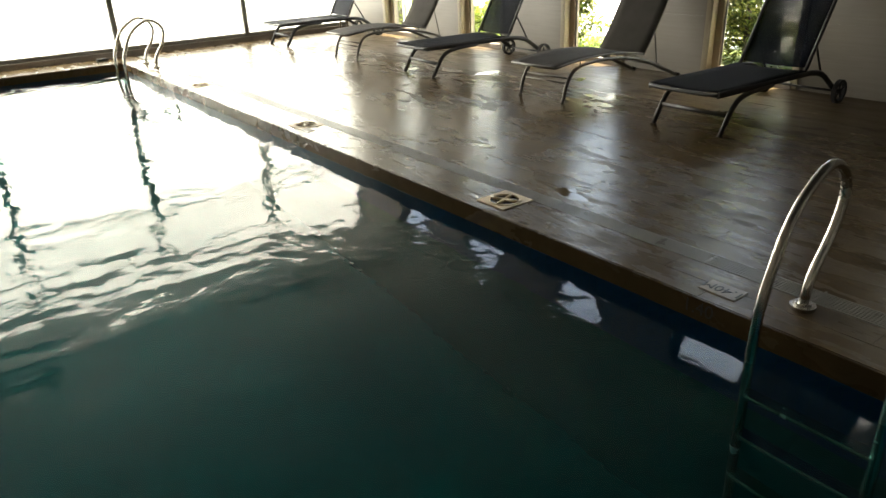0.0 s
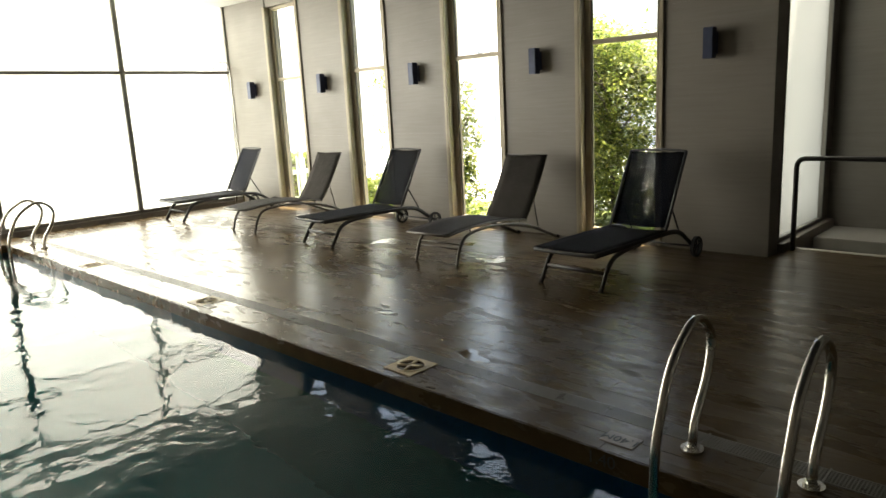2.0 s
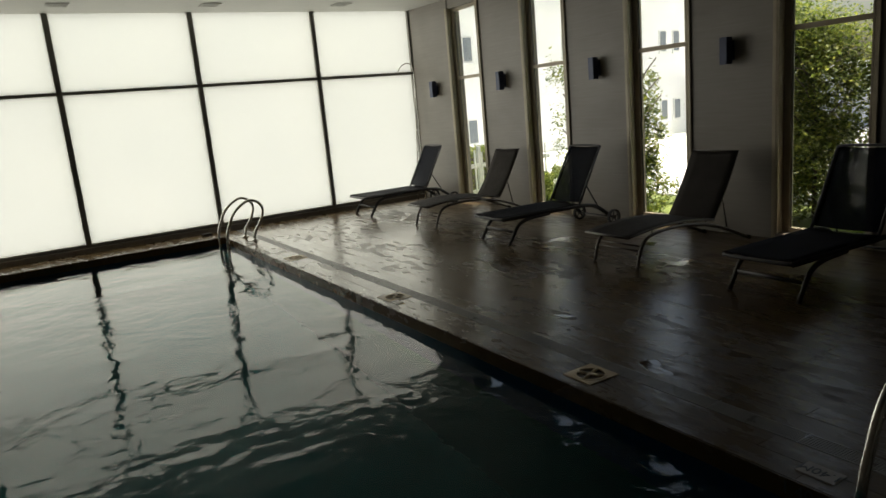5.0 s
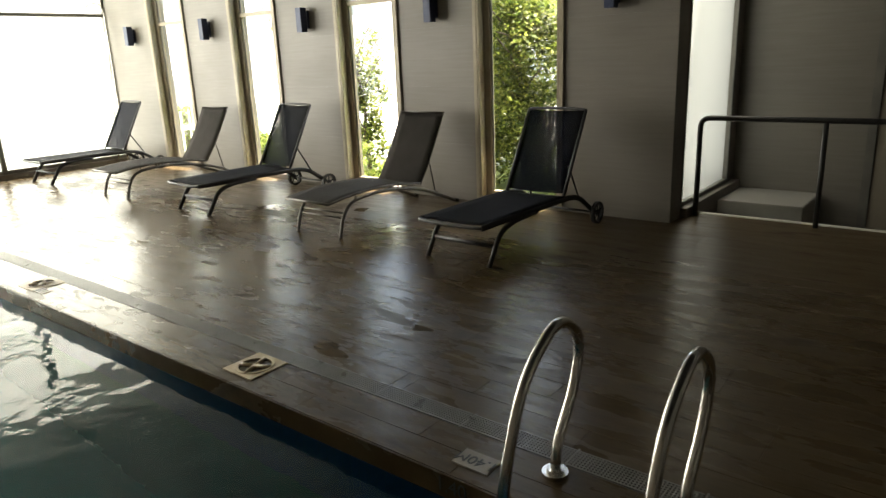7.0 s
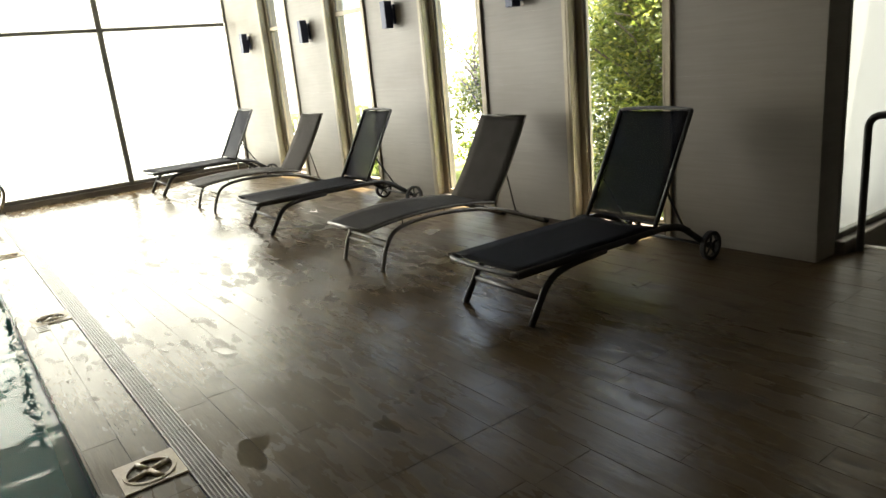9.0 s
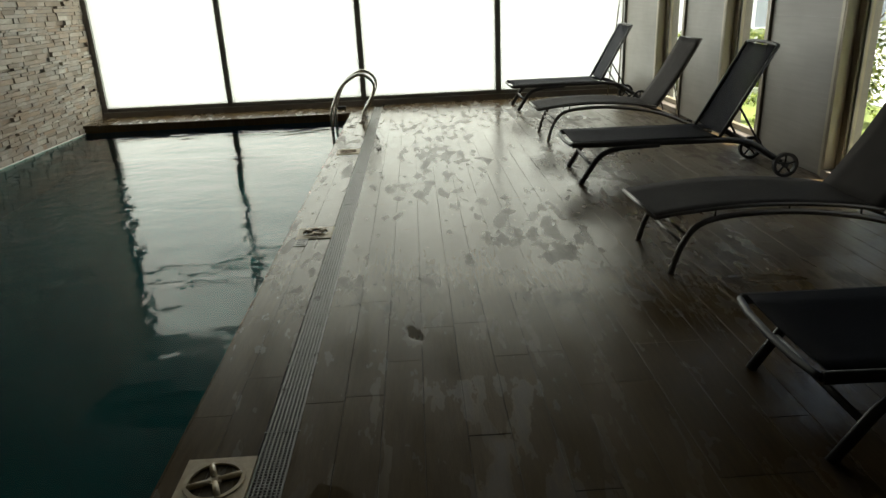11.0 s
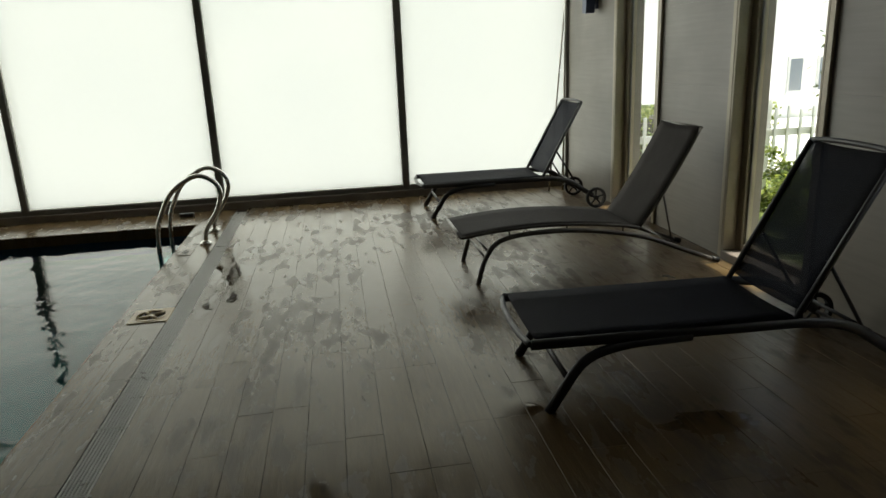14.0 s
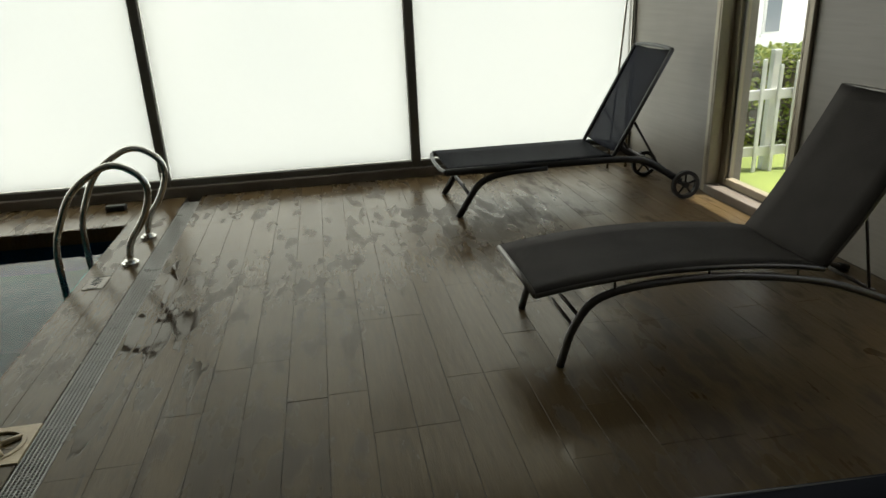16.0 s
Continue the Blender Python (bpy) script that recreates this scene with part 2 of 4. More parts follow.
def clear_glass_material():
    m, t, p = nodes_of("clear_glass")
    out = t.nodes["Material Output"]
    tr = t.nodes.new("ShaderNodeBsdfTransparent")
    cloud = noise_of(t, position(t), 1.5, 3)
    t.links.new(ramp(t, cloud, [(0.3, (0.88, 0.91, 0.9)), (0.7, (0.95, 0.97, 0.96))]), tr.inputs[0])
    gl = t.nodes.new("ShaderNodeBsdfGlossy")
    gl.inputs["Roughness"].default_value = 0.02
    fr = t.nodes.new("ShaderNodeLayerWeight")
    fr.inputs[0].default_value = 0.5
    mx = t.nodes.new("ShaderNodeMixShader")
    t.links.new(grey(t, maths(t, "POWER", fr.outputs["Facing"], 5.0), 0.0, 1.0, 0.02, 0.22), mx.inputs[0])
    t.links.new(tr.outputs[0], mx.inputs[1])
    t.links.new(gl.outputs[0], mx.inputs[2])
    t.links.new(mx.outputs[0], out.inputs[0])
    return m


def sling_material(name, dark, light, see):
    """Woven mesh cloth: a fine over-and-under weave, a little light comes through."""
    m, t, p = nodes_of(name)
    c = t.nodes.new("ShaderNodeTexCoord")
    w = t.nodes.new("ShaderNodeTexWave")
    w.bands_direction = "X"
    w.inputs["Scale"].default_value = 90
    w2 = t.nodes.new("ShaderNodeTexWave")
    w2.bands_direction = "Y"
    w2.inputs["Scale"].default_value = 90
    t.links.new(c.outputs["Object"], w.inputs[0])
    t.links.new(c.outputs["Object"], w2.inputs[0])
    weave = maths(t, "MULTIPLY", w.outputs["Fac"], w2.outputs["Fac"])
    cloud = noise_of(t, c.outputs["Object"], 3.5, 4)
    col = ramp(t, maths(t, "ADD", maths(t, "MULTIPLY", weave, 0.4), maths(t, "MULTIPLY", cloud, 0.6)), [(0.2, dark), (0.7, light)])
    t.links.new(col, p.inputs["Base Color"])
    p.inputs["Roughness"].default_value = 0.75
    p.inputs["Specular IOR Level"].default_value = 0.035
    bump(t, p, weave, 0.35, 0.002)
    out = t.nodes["Material Output"]
    tr = t.nodes.new("ShaderNodeBsdfTransparent")
    mx = t.nodes.new("ShaderNodeMixShader")
    mx.inputs[0].default_value = see
    t.links.new(p.outputs[0], mx.inputs[1])
    t.links.new(tr.outputs[0], mx.inputs[2])
    t.links.new(mx.outputs[0], out.inputs[0])
    return m


def leaf_material(name, stops):
    m, t, p = nodes_of(name)
    g = t.nodes.new("ShaderNodeNewGeometry")
    col = ramp(t, g.outputs["Random Per Island"], stops)
    t.links.new(col, p.inputs["Base Color"])
    p.inputs["Roughness"].default_value = 0.5
    out = t.nodes["Material Output"]
    tl = t.nodes.new("ShaderNodeBsdfTranslucent")
    t.links.new(col, tl.inputs[0])
    mx = t.nodes.new("ShaderNodeMixShader")
    mx.inputs[0].default_value = 0.62
    t.links.new(p.outputs[0], mx.inputs[1])
    t.links.new(tl.outputs[0], mx.inputs[2])
    t.links.new(mx.outputs[0], out.inputs[0])
    return m


PLANK = plank_material()
STONE = stone_material()
WALL_TILE = wall_tile_material()
WATER_M = water_material()
FROSTED = frosted_material()
CLEAR = clear_glass_material()
POOL_TILE = mosaic_material("pool_mosaic", (0.0004, 0.040, 0.043), (0.0007, 0.054, 0.057), (0.0012, 0.046, 0.048), 0.05)
BAND_TILE = mosaic_material("pool_edge_mosaic", (0.008, 0.026, 0.070), (0.012, 0.036, 0.095), (0.02, 0.04, 0.07), 0.05)
GROUT = surface("dark_grout", (0.03, 0.024, 0.018), (0.055, 0.045, 0.035), 9, rough=(0.6, 0.85))
JOINT = surface("tile_joint", (0.024, 0.018, 0.012), (0.042, 0.032, 0.021), 9, rough=(0.5, 0.75))
PLASTER = surface("painted_plaster", (0.08, 0.075, 0.065), (0.12, 0.112, 0.095), 1.8, rough=(0.75, 0.9), fine=60)
CEIL = surface("ceiling_paint", (0.30, 0.30, 0.27), (0.36, 0.36, 0.325), 1.2, rough=(0.8, 0.95), fine=50, relief=0.08)
# ceiling colour lowered so that the water mirrors less light from it
CEIL_DARK = surface("dimmed_ceiling", (0.06, 0.058, 0.052), (0.09, 0.087, 0.078), 1.2, rough=(0.8, 0.95), fine=50, relief=0.08)
SILL = surface("dark_stone_sill", (0.10, 0.085, 0.07), (0.17, 0.145, 0.12), 5, rough=(0.35, 0.55))
ALU = surface("bronze_aluminium", (0.21, 0.178, 0.122), (0.29, 0.25, 0.18), 4, rough=(0.32, 0.45), metal=0.2, relief=0.05)
ALU_DARK = surface("dark_grey_aluminium", (0.12, 0.115, 0.10), (0.18, 0.172, 0.15), 4, rough=(0.35, 0.5), metal=0.4, relief=0.05)
EDGE_SHINE = surface("pale_edge_shine", (0.34, 0.33, 0.30), (0.45, 0.44, 0.40), 4, rough=(0.3, 0.45), metal=0.3, relief=0.05)
STEEL = surface("polished_steel", (0.55, 0.54, 0.51), (0.68, 0.67, 0.64), 9, rough=(0.14, 0.28), metal=1.0, fine=200, relief=0.04)
IRON = surface("black_rail_paint", (0.018, 0.018, 0.017), (0.032, 0.031, 0.03), 8, rough=(0.35, 0.5), relief=0.05)
SCONCE_M = surface("black_lamp_shell", (0.016, 0.024, 0.055), (0.028, 0.040, 0.085), 7, rough=(0.3, 0.45), metal=0.3, relief=0.05)
BLACK_TUBE = surface("black_coated_tube", (0.009, 0.009, 0.010), (0.018, 0.018, 0.019), 14, rough=(0.42, 0.6), own=True, relief=0.06)
GREY_TUBE = surface("bronze_grey_tube", (0.055, 0.050, 0.044), (0.095, 0.087, 0.077), 14, rough=(0.3, 0.45), metal=0.5, own=True, relief=0.05)
PLASTIC_BLACK = surface("black_plastic", (0.007, 0.007, 0.007), (0.014, 0.014, 0.014), 20, rough=(0.5, 0.65), own=True, spec=0.3)
NAVY = sling_material("navy_sling", (0.0020, 0.0026, 0.0042), (0.0052, 0.0066, 0.0102), 0.03)
NAVY_BACK = sling_material("navy_back_sling", (0.0030, 0.0042, 0.0075), (0.008, 0.011, 0.018), 0.17)
TAUPE = sling_material("taupe_sling", (0.024, 0.022, 0.020), (0.050, 0.046, 0.042), 0.02)
CREAM = surface("aged_cream_plastic", (0.31, 0.235, 0.125), (0.46, 0.375, 0.225), 18, rough=(0.4, 0.6), own=True)
CREAM_DARK = surface("brown_recess", (0.06, 0.045, 0.025), (0.12, 0.09, 0.05), 20, rough=(0.5, 0.7))
GRATE = surface("grey_white_plastic", (0.12, 0.115, 0.100), (0.19, 0.185, 0.165), 10, rough=(0.25, 0.42))
MARK = surface("white_marker_tile", (0.16, 0.135, 0.10), (0.27, 0.24, 0.195), 18, rough=(0.3, 0.5))
INK = surface("black_ink", (0.012, 0.012, 0.012), (0.02, 0.02, 0.02), 20, rough=(0.5, 0.6), relief=0)
NOSING = surface("pale_step_edge", (0.55, 0.53, 0.48), (0.68, 0.66, 0.60), 10, rough=(0.4, 0.6))
SLATE = surface("grey_landing_tile", (0.15, 0.145, 0.13), (0.22, 0.21, 0.19), 5, rough=(0.35, 0.5))
STEP_TILE = surface("step_tile", (0.22, 0.21, 0.185), (0.30, 0.285, 0.25), 5, rough=(0.4, 0.6))
DOORM = surface("brown_door_panel", (0.18, 0.155, 0.115), (0.25, 0.215, 0.165), 3, (1, 1, 0.15), rough=(0.4, 0.55))
BARK = surface("bark", (0.06, 0.048, 0.036), (0.14, 0.115, 0.09), 14, rough=(0.8, 0.95), relief=0.6)
GRASS = surface("lawn", (0.09, 0.12, 0.022), (0.19, 0.225, 0.05), 1.2, rough=(0.8, 0.95), fine=60, relief=0.6)
RENDER_WALL = surface("white_render", (0.70, 0.70, 0.68), (0.80, 0.80, 0.78), 1.0, rough=(0.8, 0.9), fine=40)
GREY_WALL = surface("grey_render", (0.34, 0.36, 0.36), (0.44, 0.46, 0.46), 0.6, rough=(0.6, 0.8), fine=30)
HOUSE_GLASS = surface("house_window_glass", (0.13, 0.15, 0.17), (0.20, 0.22, 0.24), 0.5, rough=(0.05, 0.12), relief=0)
FENCE_M = surface("weathered_fence_paint", (0.55, 0.55, 0.52), (0.70, 0.70, 0.67), 6, rough=(0.5, 0.7))
PAVING = surface("pale_paving", (0.40, 0.39, 0.36), (0.52, 0.51, 0.48), 3, rough=(0.7, 0.85))
BOUNCE_SLAB = surface("pale_bounce_slab", (0.52, 0.51, 0.48), (0.62, 0.61, 0.58), 0.8, rough=(0.75, 0.9))
LEAF_A = leaf_material("tree_leaf", [(0.0, (0.05, 0.078, 0.015)), (0.5, (0.14, 0.18, 0.030)), (1.0, (0.31, 0.32, 0.06))])
LEAF_B = leaf_material("hedge_leaf", [(0.0, (0.07, 0.11, 0.018)), (0.5, (0.18, 0.23, 0.035)), (1.0, (0.32, 0.35, 0.065))])

# ---- makers ----


def box(bm, x0, x1, y0, y1, z0, z1, bevel=0.0):
    made = bmesh.ops.create_cube(bm, size=1.0, matrix=Matrix.Translation(((x0 + x1) / 2, (y0 + y1) / 2, (z0 + z1) / 2)) @ Matrix.Diagonal((x1 - x0, y1 - y0, z1 - z0, 1)))
    if bevel:
        edges = {e for v in made["verts"] for e in v.link_edges}
        bmesh.ops.bevel(bm, geom=list(edges), offset=bevel, segments=2, affect="EDGES")
    return bm


def rounded(points, radius, steps=5):
    """A polyline whose corners are turned with arcs."""
    pts = [Vector(p) for p in points]
    out = [pts[0]]
    for a, b, c in zip(pts, pts[1:], pts[2:]):
        u, v = (a - b), (c - b)
        r = min(radius, u.length * 0.49, v.length * 0.49)
        p, q = b + u.normalized() * r, b + v.normalized() * r
        for k in range(steps + 1):
            s = k / steps
            out.append(p * (1 - s) ** 2 + b * 2 * s * (1 - s) + q * s * s)
    out.append(pts[-1])
    return out


def tube(bm, points, r, sides=10, flat=1.0, ends=True):
    """A pipe of radius r along the points; flat squeezes it across."""
    pts = [Vector(p) for p in points]
    rings, up = [], Vector((0, 0, 1))
    for k, p in enumerate(pts):
        d = (pts[min(k + 1, len(pts) - 1)] - pts[max(k - 1, 0)]).normalized()
        if k == 0:
            side = d.cross(up) if abs(d.dot(up)) < 0.95 else d.cross(Vector((0, 1, 0)))
        side = (side - d * side.dot(d)).normalized()
        over = side.cross(d).normalized()
        rings.append([bm.verts.new(p + side * math.cos(a) * r * flat + over * math.sin(a) * r) for a in (2 * math.pi * j / sides for j in range(sides))])
    for a, b in zip(rings, rings[1:]):
        for j in range(sides):
            f = bm.faces.new((a[j], a[(j + 1) % sides], b[(j + 1) % sides], b[j]))
            f.smooth = True
    if ends:
        bm.faces.new(rings[0][::-1])
        bm.faces.new(rings[-1])
    return bm


def disc(bm, centre, r, h, sides=32, axis="z"):
    turn = {"z": Matrix(), "y": Matrix.Rotation(radians(90), 4, "X"), "x": Matrix.Rotation(radians(90), 4, "Y")}[axis]
    bmesh.ops.create_cone(bm, cap_ends=True, segments=sides, radius1=r, radius2=r, depth=h, matrix=Matrix.Translation(centre) @ turn)
    return bm


def annulus(bm, centre, r0, r1, h, sides=32, axis="z"):
    c = Vector(centre)
    rows = []
    for rr, hh in ((r0, -h / 2), (r1, -h / 2), (r1, h / 2), (r0, h / 2)):
        row = []
        for k in range(sides):
            a = 2 * math.pi * k / sides
            u, v = math.cos(a) * rr, math.sin(a) * rr
            row.append(bm.verts.new(c + Vector({"z": (u, v, hh), "y": (u, hh, v), "x": (hh, u, v)}[axis])))
        rows.append(row)
    for i in range(4):
        a, b = rows[i], rows[(i + 1) % 4]
        for k in range(sides):
            bm.faces.new((a[k], a[(k + 1) % sides], b[(k + 1) % sides], b[k]))
    bmesh.ops.recalc_face_normals(bm, faces=bm.faces[:])
    return bm


def mesh_of(name, bm, material):
    bmesh.ops.recalc_face_normals(bm, faces=bm.faces[:])
    me = bpy.data.meshes.new(name)
    bm.to_mesh(me)
    bm.free()
    me.materials.append(material)
    return me


def part(name, bm, material, parent=None, label=""):
    ob = new(name, mesh_of(name, bm, material))
    ob.parent = parent
    if label:
        ob["label"] = label
    return ob


def piece(name, me, parent, m):
    """One more object on a mesh that alike pieces share."""
    ob = new(name, me)
    ob.parent = parent
    ob.matrix_basis = m
    return ob


def empty(name, m=None):
    ob = new(name)
    ob.empty_display_size = 0.1
    if m is not None:
        ob.matrix_world = m
    return ob


def B():
    return bmesh.new()


def setting(name, bm, material, label, category):
    return tagged(part(name, bm, material), label, category, kind="structure")


# ---- large structure ----
# the deck: a slab under the tiles, with the pool, the drain channel and the landing well left open
DECK_E = 4.66
bm = B()
SLAB = -0.0020
box(bm, 0.0, 0.300, WALL_S, WALL_N, -0.10, SLAB)
box(bm, 0.414, WALL_E + 0.2, -0.73, WALL_N, -0.10, SLAB)
box(bm, 0.414, DECK_E, WALL_S, -0.73, -0.10, SLAB)
box(bm, 0.300, 0.414, WALL_S, WALL_N, -0.14, -0.10)
box(bm, POOL_W, 0.0, WALL_S, POOL_S, -0.10, SLAB)
box(bm, POOL_W, 0.0, POOL_N, WALL_N, -0.10, SLAB)
floor = setting("floor", bm, JOINT, "wet wood-look porcelain plank deck beside the pool", "floor")

# pool basin
bm = B()
DEEP = -1.65
box(bm, 0.0, 0.20, POOL_S - 0.2, POOL_N + 0.2, DEEP, -0.104)
box(bm, POOL_W - 0.2, 0.0, POOL_S - 0.2, POOL_S, DEEP, -0.104)
box(bm, POOL_W - 0.2, 0.0, POOL_N, POOL_N + 0.2, DEEP, -0.104)
box(bm, POOL_W - 0.2, POOL_W, POOL_S, POOL_N, DEEP, -0.28)
box(bm, POOL_W - 0.2, 0.20, POOL_S - 0.2, POOL_N + 0.2, DEEP - 0.2, DEEP)
pool = setting("pool_basin", bm, POOL_TILE, "sunken pool basin lined with small teal tiles", "pool")
bm = B()
box(bm, -0.012, -0.002, POOL_S + 0.013, POOL_N - 0.013, -0.55, -0.105)
box(bm, POOL_W + 0.002, -0.013, POOL_N - 0.012, POOL_N - 0.002, -0.55, -0.105)
box(bm, POOL_W + 0.002, -0.013, POOL_S + 0.002, POOL_S + 0.012, -0.55, -0.105)
part("edge_band", bm, BAND_TILE, pool, "band of dark blue mosaic tiles at the waterline")

# pale strip at the waterline along the stone wall
bm = B()
box(bm, POOL_W + 0.010, POOL_W + 0.022, POOL_S + 0.02, POOL_N - 0.02, -0.13, -0.088, 0.003)
setting("waterline_trim", bm, NOSING, "thin pale strip along the waterline of the stone wall", "trim")

# tiled face under the coping
bm = B()
box(bm, -0.010, 0.0, POOL_S, POOL_N, -0.104, -0.002, 0.002)
box(bm, POOL_W - 0.05, -0.011, POOL_N - 0.010, POOL_N, -0.104, -0.002, 0.002)
box(bm, POOL_W - 0.05, -0.011, POOL_S, POOL_S + 0.010, -0.104, -0.002, 0.002)
setting("coping_face", bm, PLANK, "brown tiled face of the pool coping", "coping")

# water: a waved sheet
nx, ny = 100, 320
verts, faces = [], []
for j in range(ny + 1):
    for i in range(nx + 1):
        x, y = POOL_W + (-0.014 - POOL_W) * i / nx, POOL_S + 0.014 + (POOL_N - POOL_S - 0.028) * j / ny
        z = 0.0035 * noise.noise((x * 1.1, y * 1.5, 0.3)) + 0.0024 * noise.noise((x * 2.2, y * 3.4, 2.0)) + 0.0011 * noise.noise((x * 5.0, y * 7.5, 5.0))
        # livelier ripples in the near west corner
        lively = max(0.0, min(1.0, (-1.0 - x) / 0.9)) * max(0.0, min(1.0, (2.2 - y) / 1.2))
        z += lively * (0.0024 * noise.noise((x * 3.2, y * 8.0, 9.0)) + 0.0012 * noise.noise((x * 6.5, y * 13.0, 3.0)))
        verts.append((x, y, WATER + z))
for j in range(ny):
    for i in range(nx):
        a = j * (nx + 1) + i
        faces.append((a, a + 1, a + nx + 2, a + nx + 1))
me = bpy.data.meshes.new("water")
me.from_pydata(verts, [], faces)
me.materials.append(WATER_M)
me.shade_smooth()
water = tagged(new("water", me), "dark green rippled pool water mirroring the frosted windows", "water", kind="structure")
water.visible_shadow = False


# north wall: frosted glazing on a low dark kerb
bm = B()
box(bm, POOL_W, 4.072, WALL_N - 0.07, WALL_N + 0.25, -0.16, 0.075, 0.006)
setting("window_kerb_north", bm, SILL, "low dark stone kerb under the frosted window wall", "kerb")
window_n = tagged(empty("window_1"), "tall frosted glass window wall with slim dark frames", "window", kind="structure")
MULLIONS = (-3.665, -1.835, 0.142, 2.155, 4.04)
for x in MULLIONS:
    wide = 0.033
    part("mullion", box(B(), x - wide, x + wide, WALL_N - 0.035, WALL_N + 0.09, 0.077, SOFFIT - 0.003, 0.004), ALU_DARK, window_n)
for a, b in zip(MULLIONS, MULLIONS[1:]):
    for z0, z1 in ((0.078, 0.125), (2.31, 2.36)):
        part("transom", box(B(), a + 0.034, b - 0.034, WALL_N - 0.03, WALL_N + 0.085, z0, z1, 0.004), ALU_DARK, window_n)
    for z0, z1 in ((0.125, 2.31), (2.36, SOFFIT)):
        pane = part("pane", box(B(), a + 0.02, b - 0.02, WALL_N + 0.02, WALL_N + 0.032, z0 - 0.01, z1 - 0.002), FROSTED, window_n)
        pane.visible_shadow = False
# pale strips put the bright edge reflection of the frames into colour
for x in MULLIONS[1:-1]:
    for c in (x - 0.041, x + 0.034):
        part("frame_strip", box(B(), c, c + 0.007, WALL_N - 0.012, WALL_N + 0.018, 0.127, SOFFIT - 0.004), EDGE_SHINE, window_n, "pale strip standing in for the shine along the frame edge")
for a, b in zip(MULLIONS, MULLIONS[1:]):
    part("frame_strip", box(B(), a + 0.045, b - 0.045, WALL_N - 0.012, WALL_N + 0.018, 0.126, 0.133), EDGE_SHINE, window_n, "pale strip standing in for the shine along the frame edge")
bm = B()
box(bm, POOL_W - 0.3, WALL_E + 0.3, WALL_N + 0.27, WALL_N + 0.29, GROUND, SOFFIT + 0.14)
setting("backdrop_north", bm, RENDER_WALL, "plain white screen close outside the frosted glass", "backdrop")
bm = B()
box(bm, WALL_E + 0.27, BACK_E + 0.25, -0.43, -0.41, GROUND, SOFFIT + 0.14)
setting("backdrop_landing", bm, RENDER_WALL, "plain white screen close outside the landing window", "backdrop")
bm = B()
box(bm, 4.075, WALL_E + 0.3, WALL_N - 0.02, WALL_N + 0.25, 0.077, SOFFIT)
# the last pier splays in towards the window corner
plan = ((4.04, WALL_N - 0.036), (WALL_E - 0.001, 7.332), (WALL_E - 0.001, WALL_N - 0.021))
low = [bm.verts.new((x, y, 0.001)) for x, y in plan]
high = [bm.verts.new((x, y, SOFFIT - 0.001)) for x, y in plan]
bm.faces.new(low[::-1])
bm.faces.new(high)
for k in range(3):
    bm.faces.new((low[k], low[(k + 1) % 3], high[(k + 1) % 3], high[k]))
setting("wall_north_return", bm, WALL_TILE, "beige stone-tiled splayed wall at the window corner", "wall")

# east wall: piers with tall clear windows between them
PIERS = ((-0.73, 0.37), (1.30, 2.39), (3.285, 4.43), (5.32, 6.45), (7.33, WALL_N - 0.021))
piers = []
for k, (a, b) in enumerate(PIERS):
    bm = B()
    box(bm, WALL_E + 0.009, WALL_E + 0.26, a, b, -0.012, SOFFIT, 0.004)
    piers.append(setting(f"wall_east_{k + 1}", bm, WALL_TILE, "beige stone-tiled pier between tall windows", "wall"))
bm = B()
box(bm, WALL_E + 0.015, WALL_E + 0.24, 0.379, WALL_N - 0.3, 3.29, SOFFIT)
setting("wall_east_lintel", bm, WALL_TILE, "beige lintel over the tall windows", "wall")
for k, ((_, a), (b, _)) in enumerate(zip(PIERS, PIERS[1:])):
    win = tagged(empty(f"window_{k + 2}"), "tall narrow clear window in a bronze aluminium frame", "window", kind="structure")
    part("window_sill", box(B(), WALL_E - 0.030, WALL_E + 0.24, a + 0.005, b - 0.005, -0.012, 0.062, 0.004), SILL, win, "dark stone sill")
    fx0, fx1 = WALL_E + 0.075, WALL_E + 0.145
    f = 0.055
    part("window_frame", box(B(), fx0, fx1, b - 0.004 - f * 1.6, b - 0.004, 0.064, 3.288, 0.004), ALU, win)
    part("window_frame", box(B(), fx0, fx1, a + 0.004, a + 0.004 + f, 0.064, 3.288, 0.004), ALU, win)
    for c, d in ((b - 0.024, b - 0.004), (a + 0.004, a + 0.024)):
        part("jamb", box(B(), WALL_E - 0.022, fx0 - 0.002, c, d, 0.064, 3.288, 0.003), ALU, win)
    for c, d in ((b - 0.003, b + 0.045), (a - 0.045, a + 0.003)):
        part("casing", box(B(), WALL_E - 0.024, WALL_E - 0.002, c, d, 0.004, 3.30, 0.004), ALU, win)
    part("frame_strip", box(B(), fx0 + 0.018, fx0 + 0.034, b - 0.112, b - 0.094, 0.116, 3.236, 0.003), ALU_DARK, win)
    for z0, z1 in ((0.064, 0.115), (2.11, 2.16), (3.238, 3.288)):
        part("transom", box(B(), fx0 + 0.002, fx1 - 0.002, a + 0.005 + f, b - 0.005 - f * 1.6, z0, z1, 0.004), ALU, win)
    for z0, z1 in ((0.112, 2.113), (2.157, 3.242)):
        pane = part("pane", box(B(), fx0 + 0.035, fx0 + 0.045, a + 0.05, b - 0.08, z0, z1), CLEAR, win)
        pane.visible_shadow = False

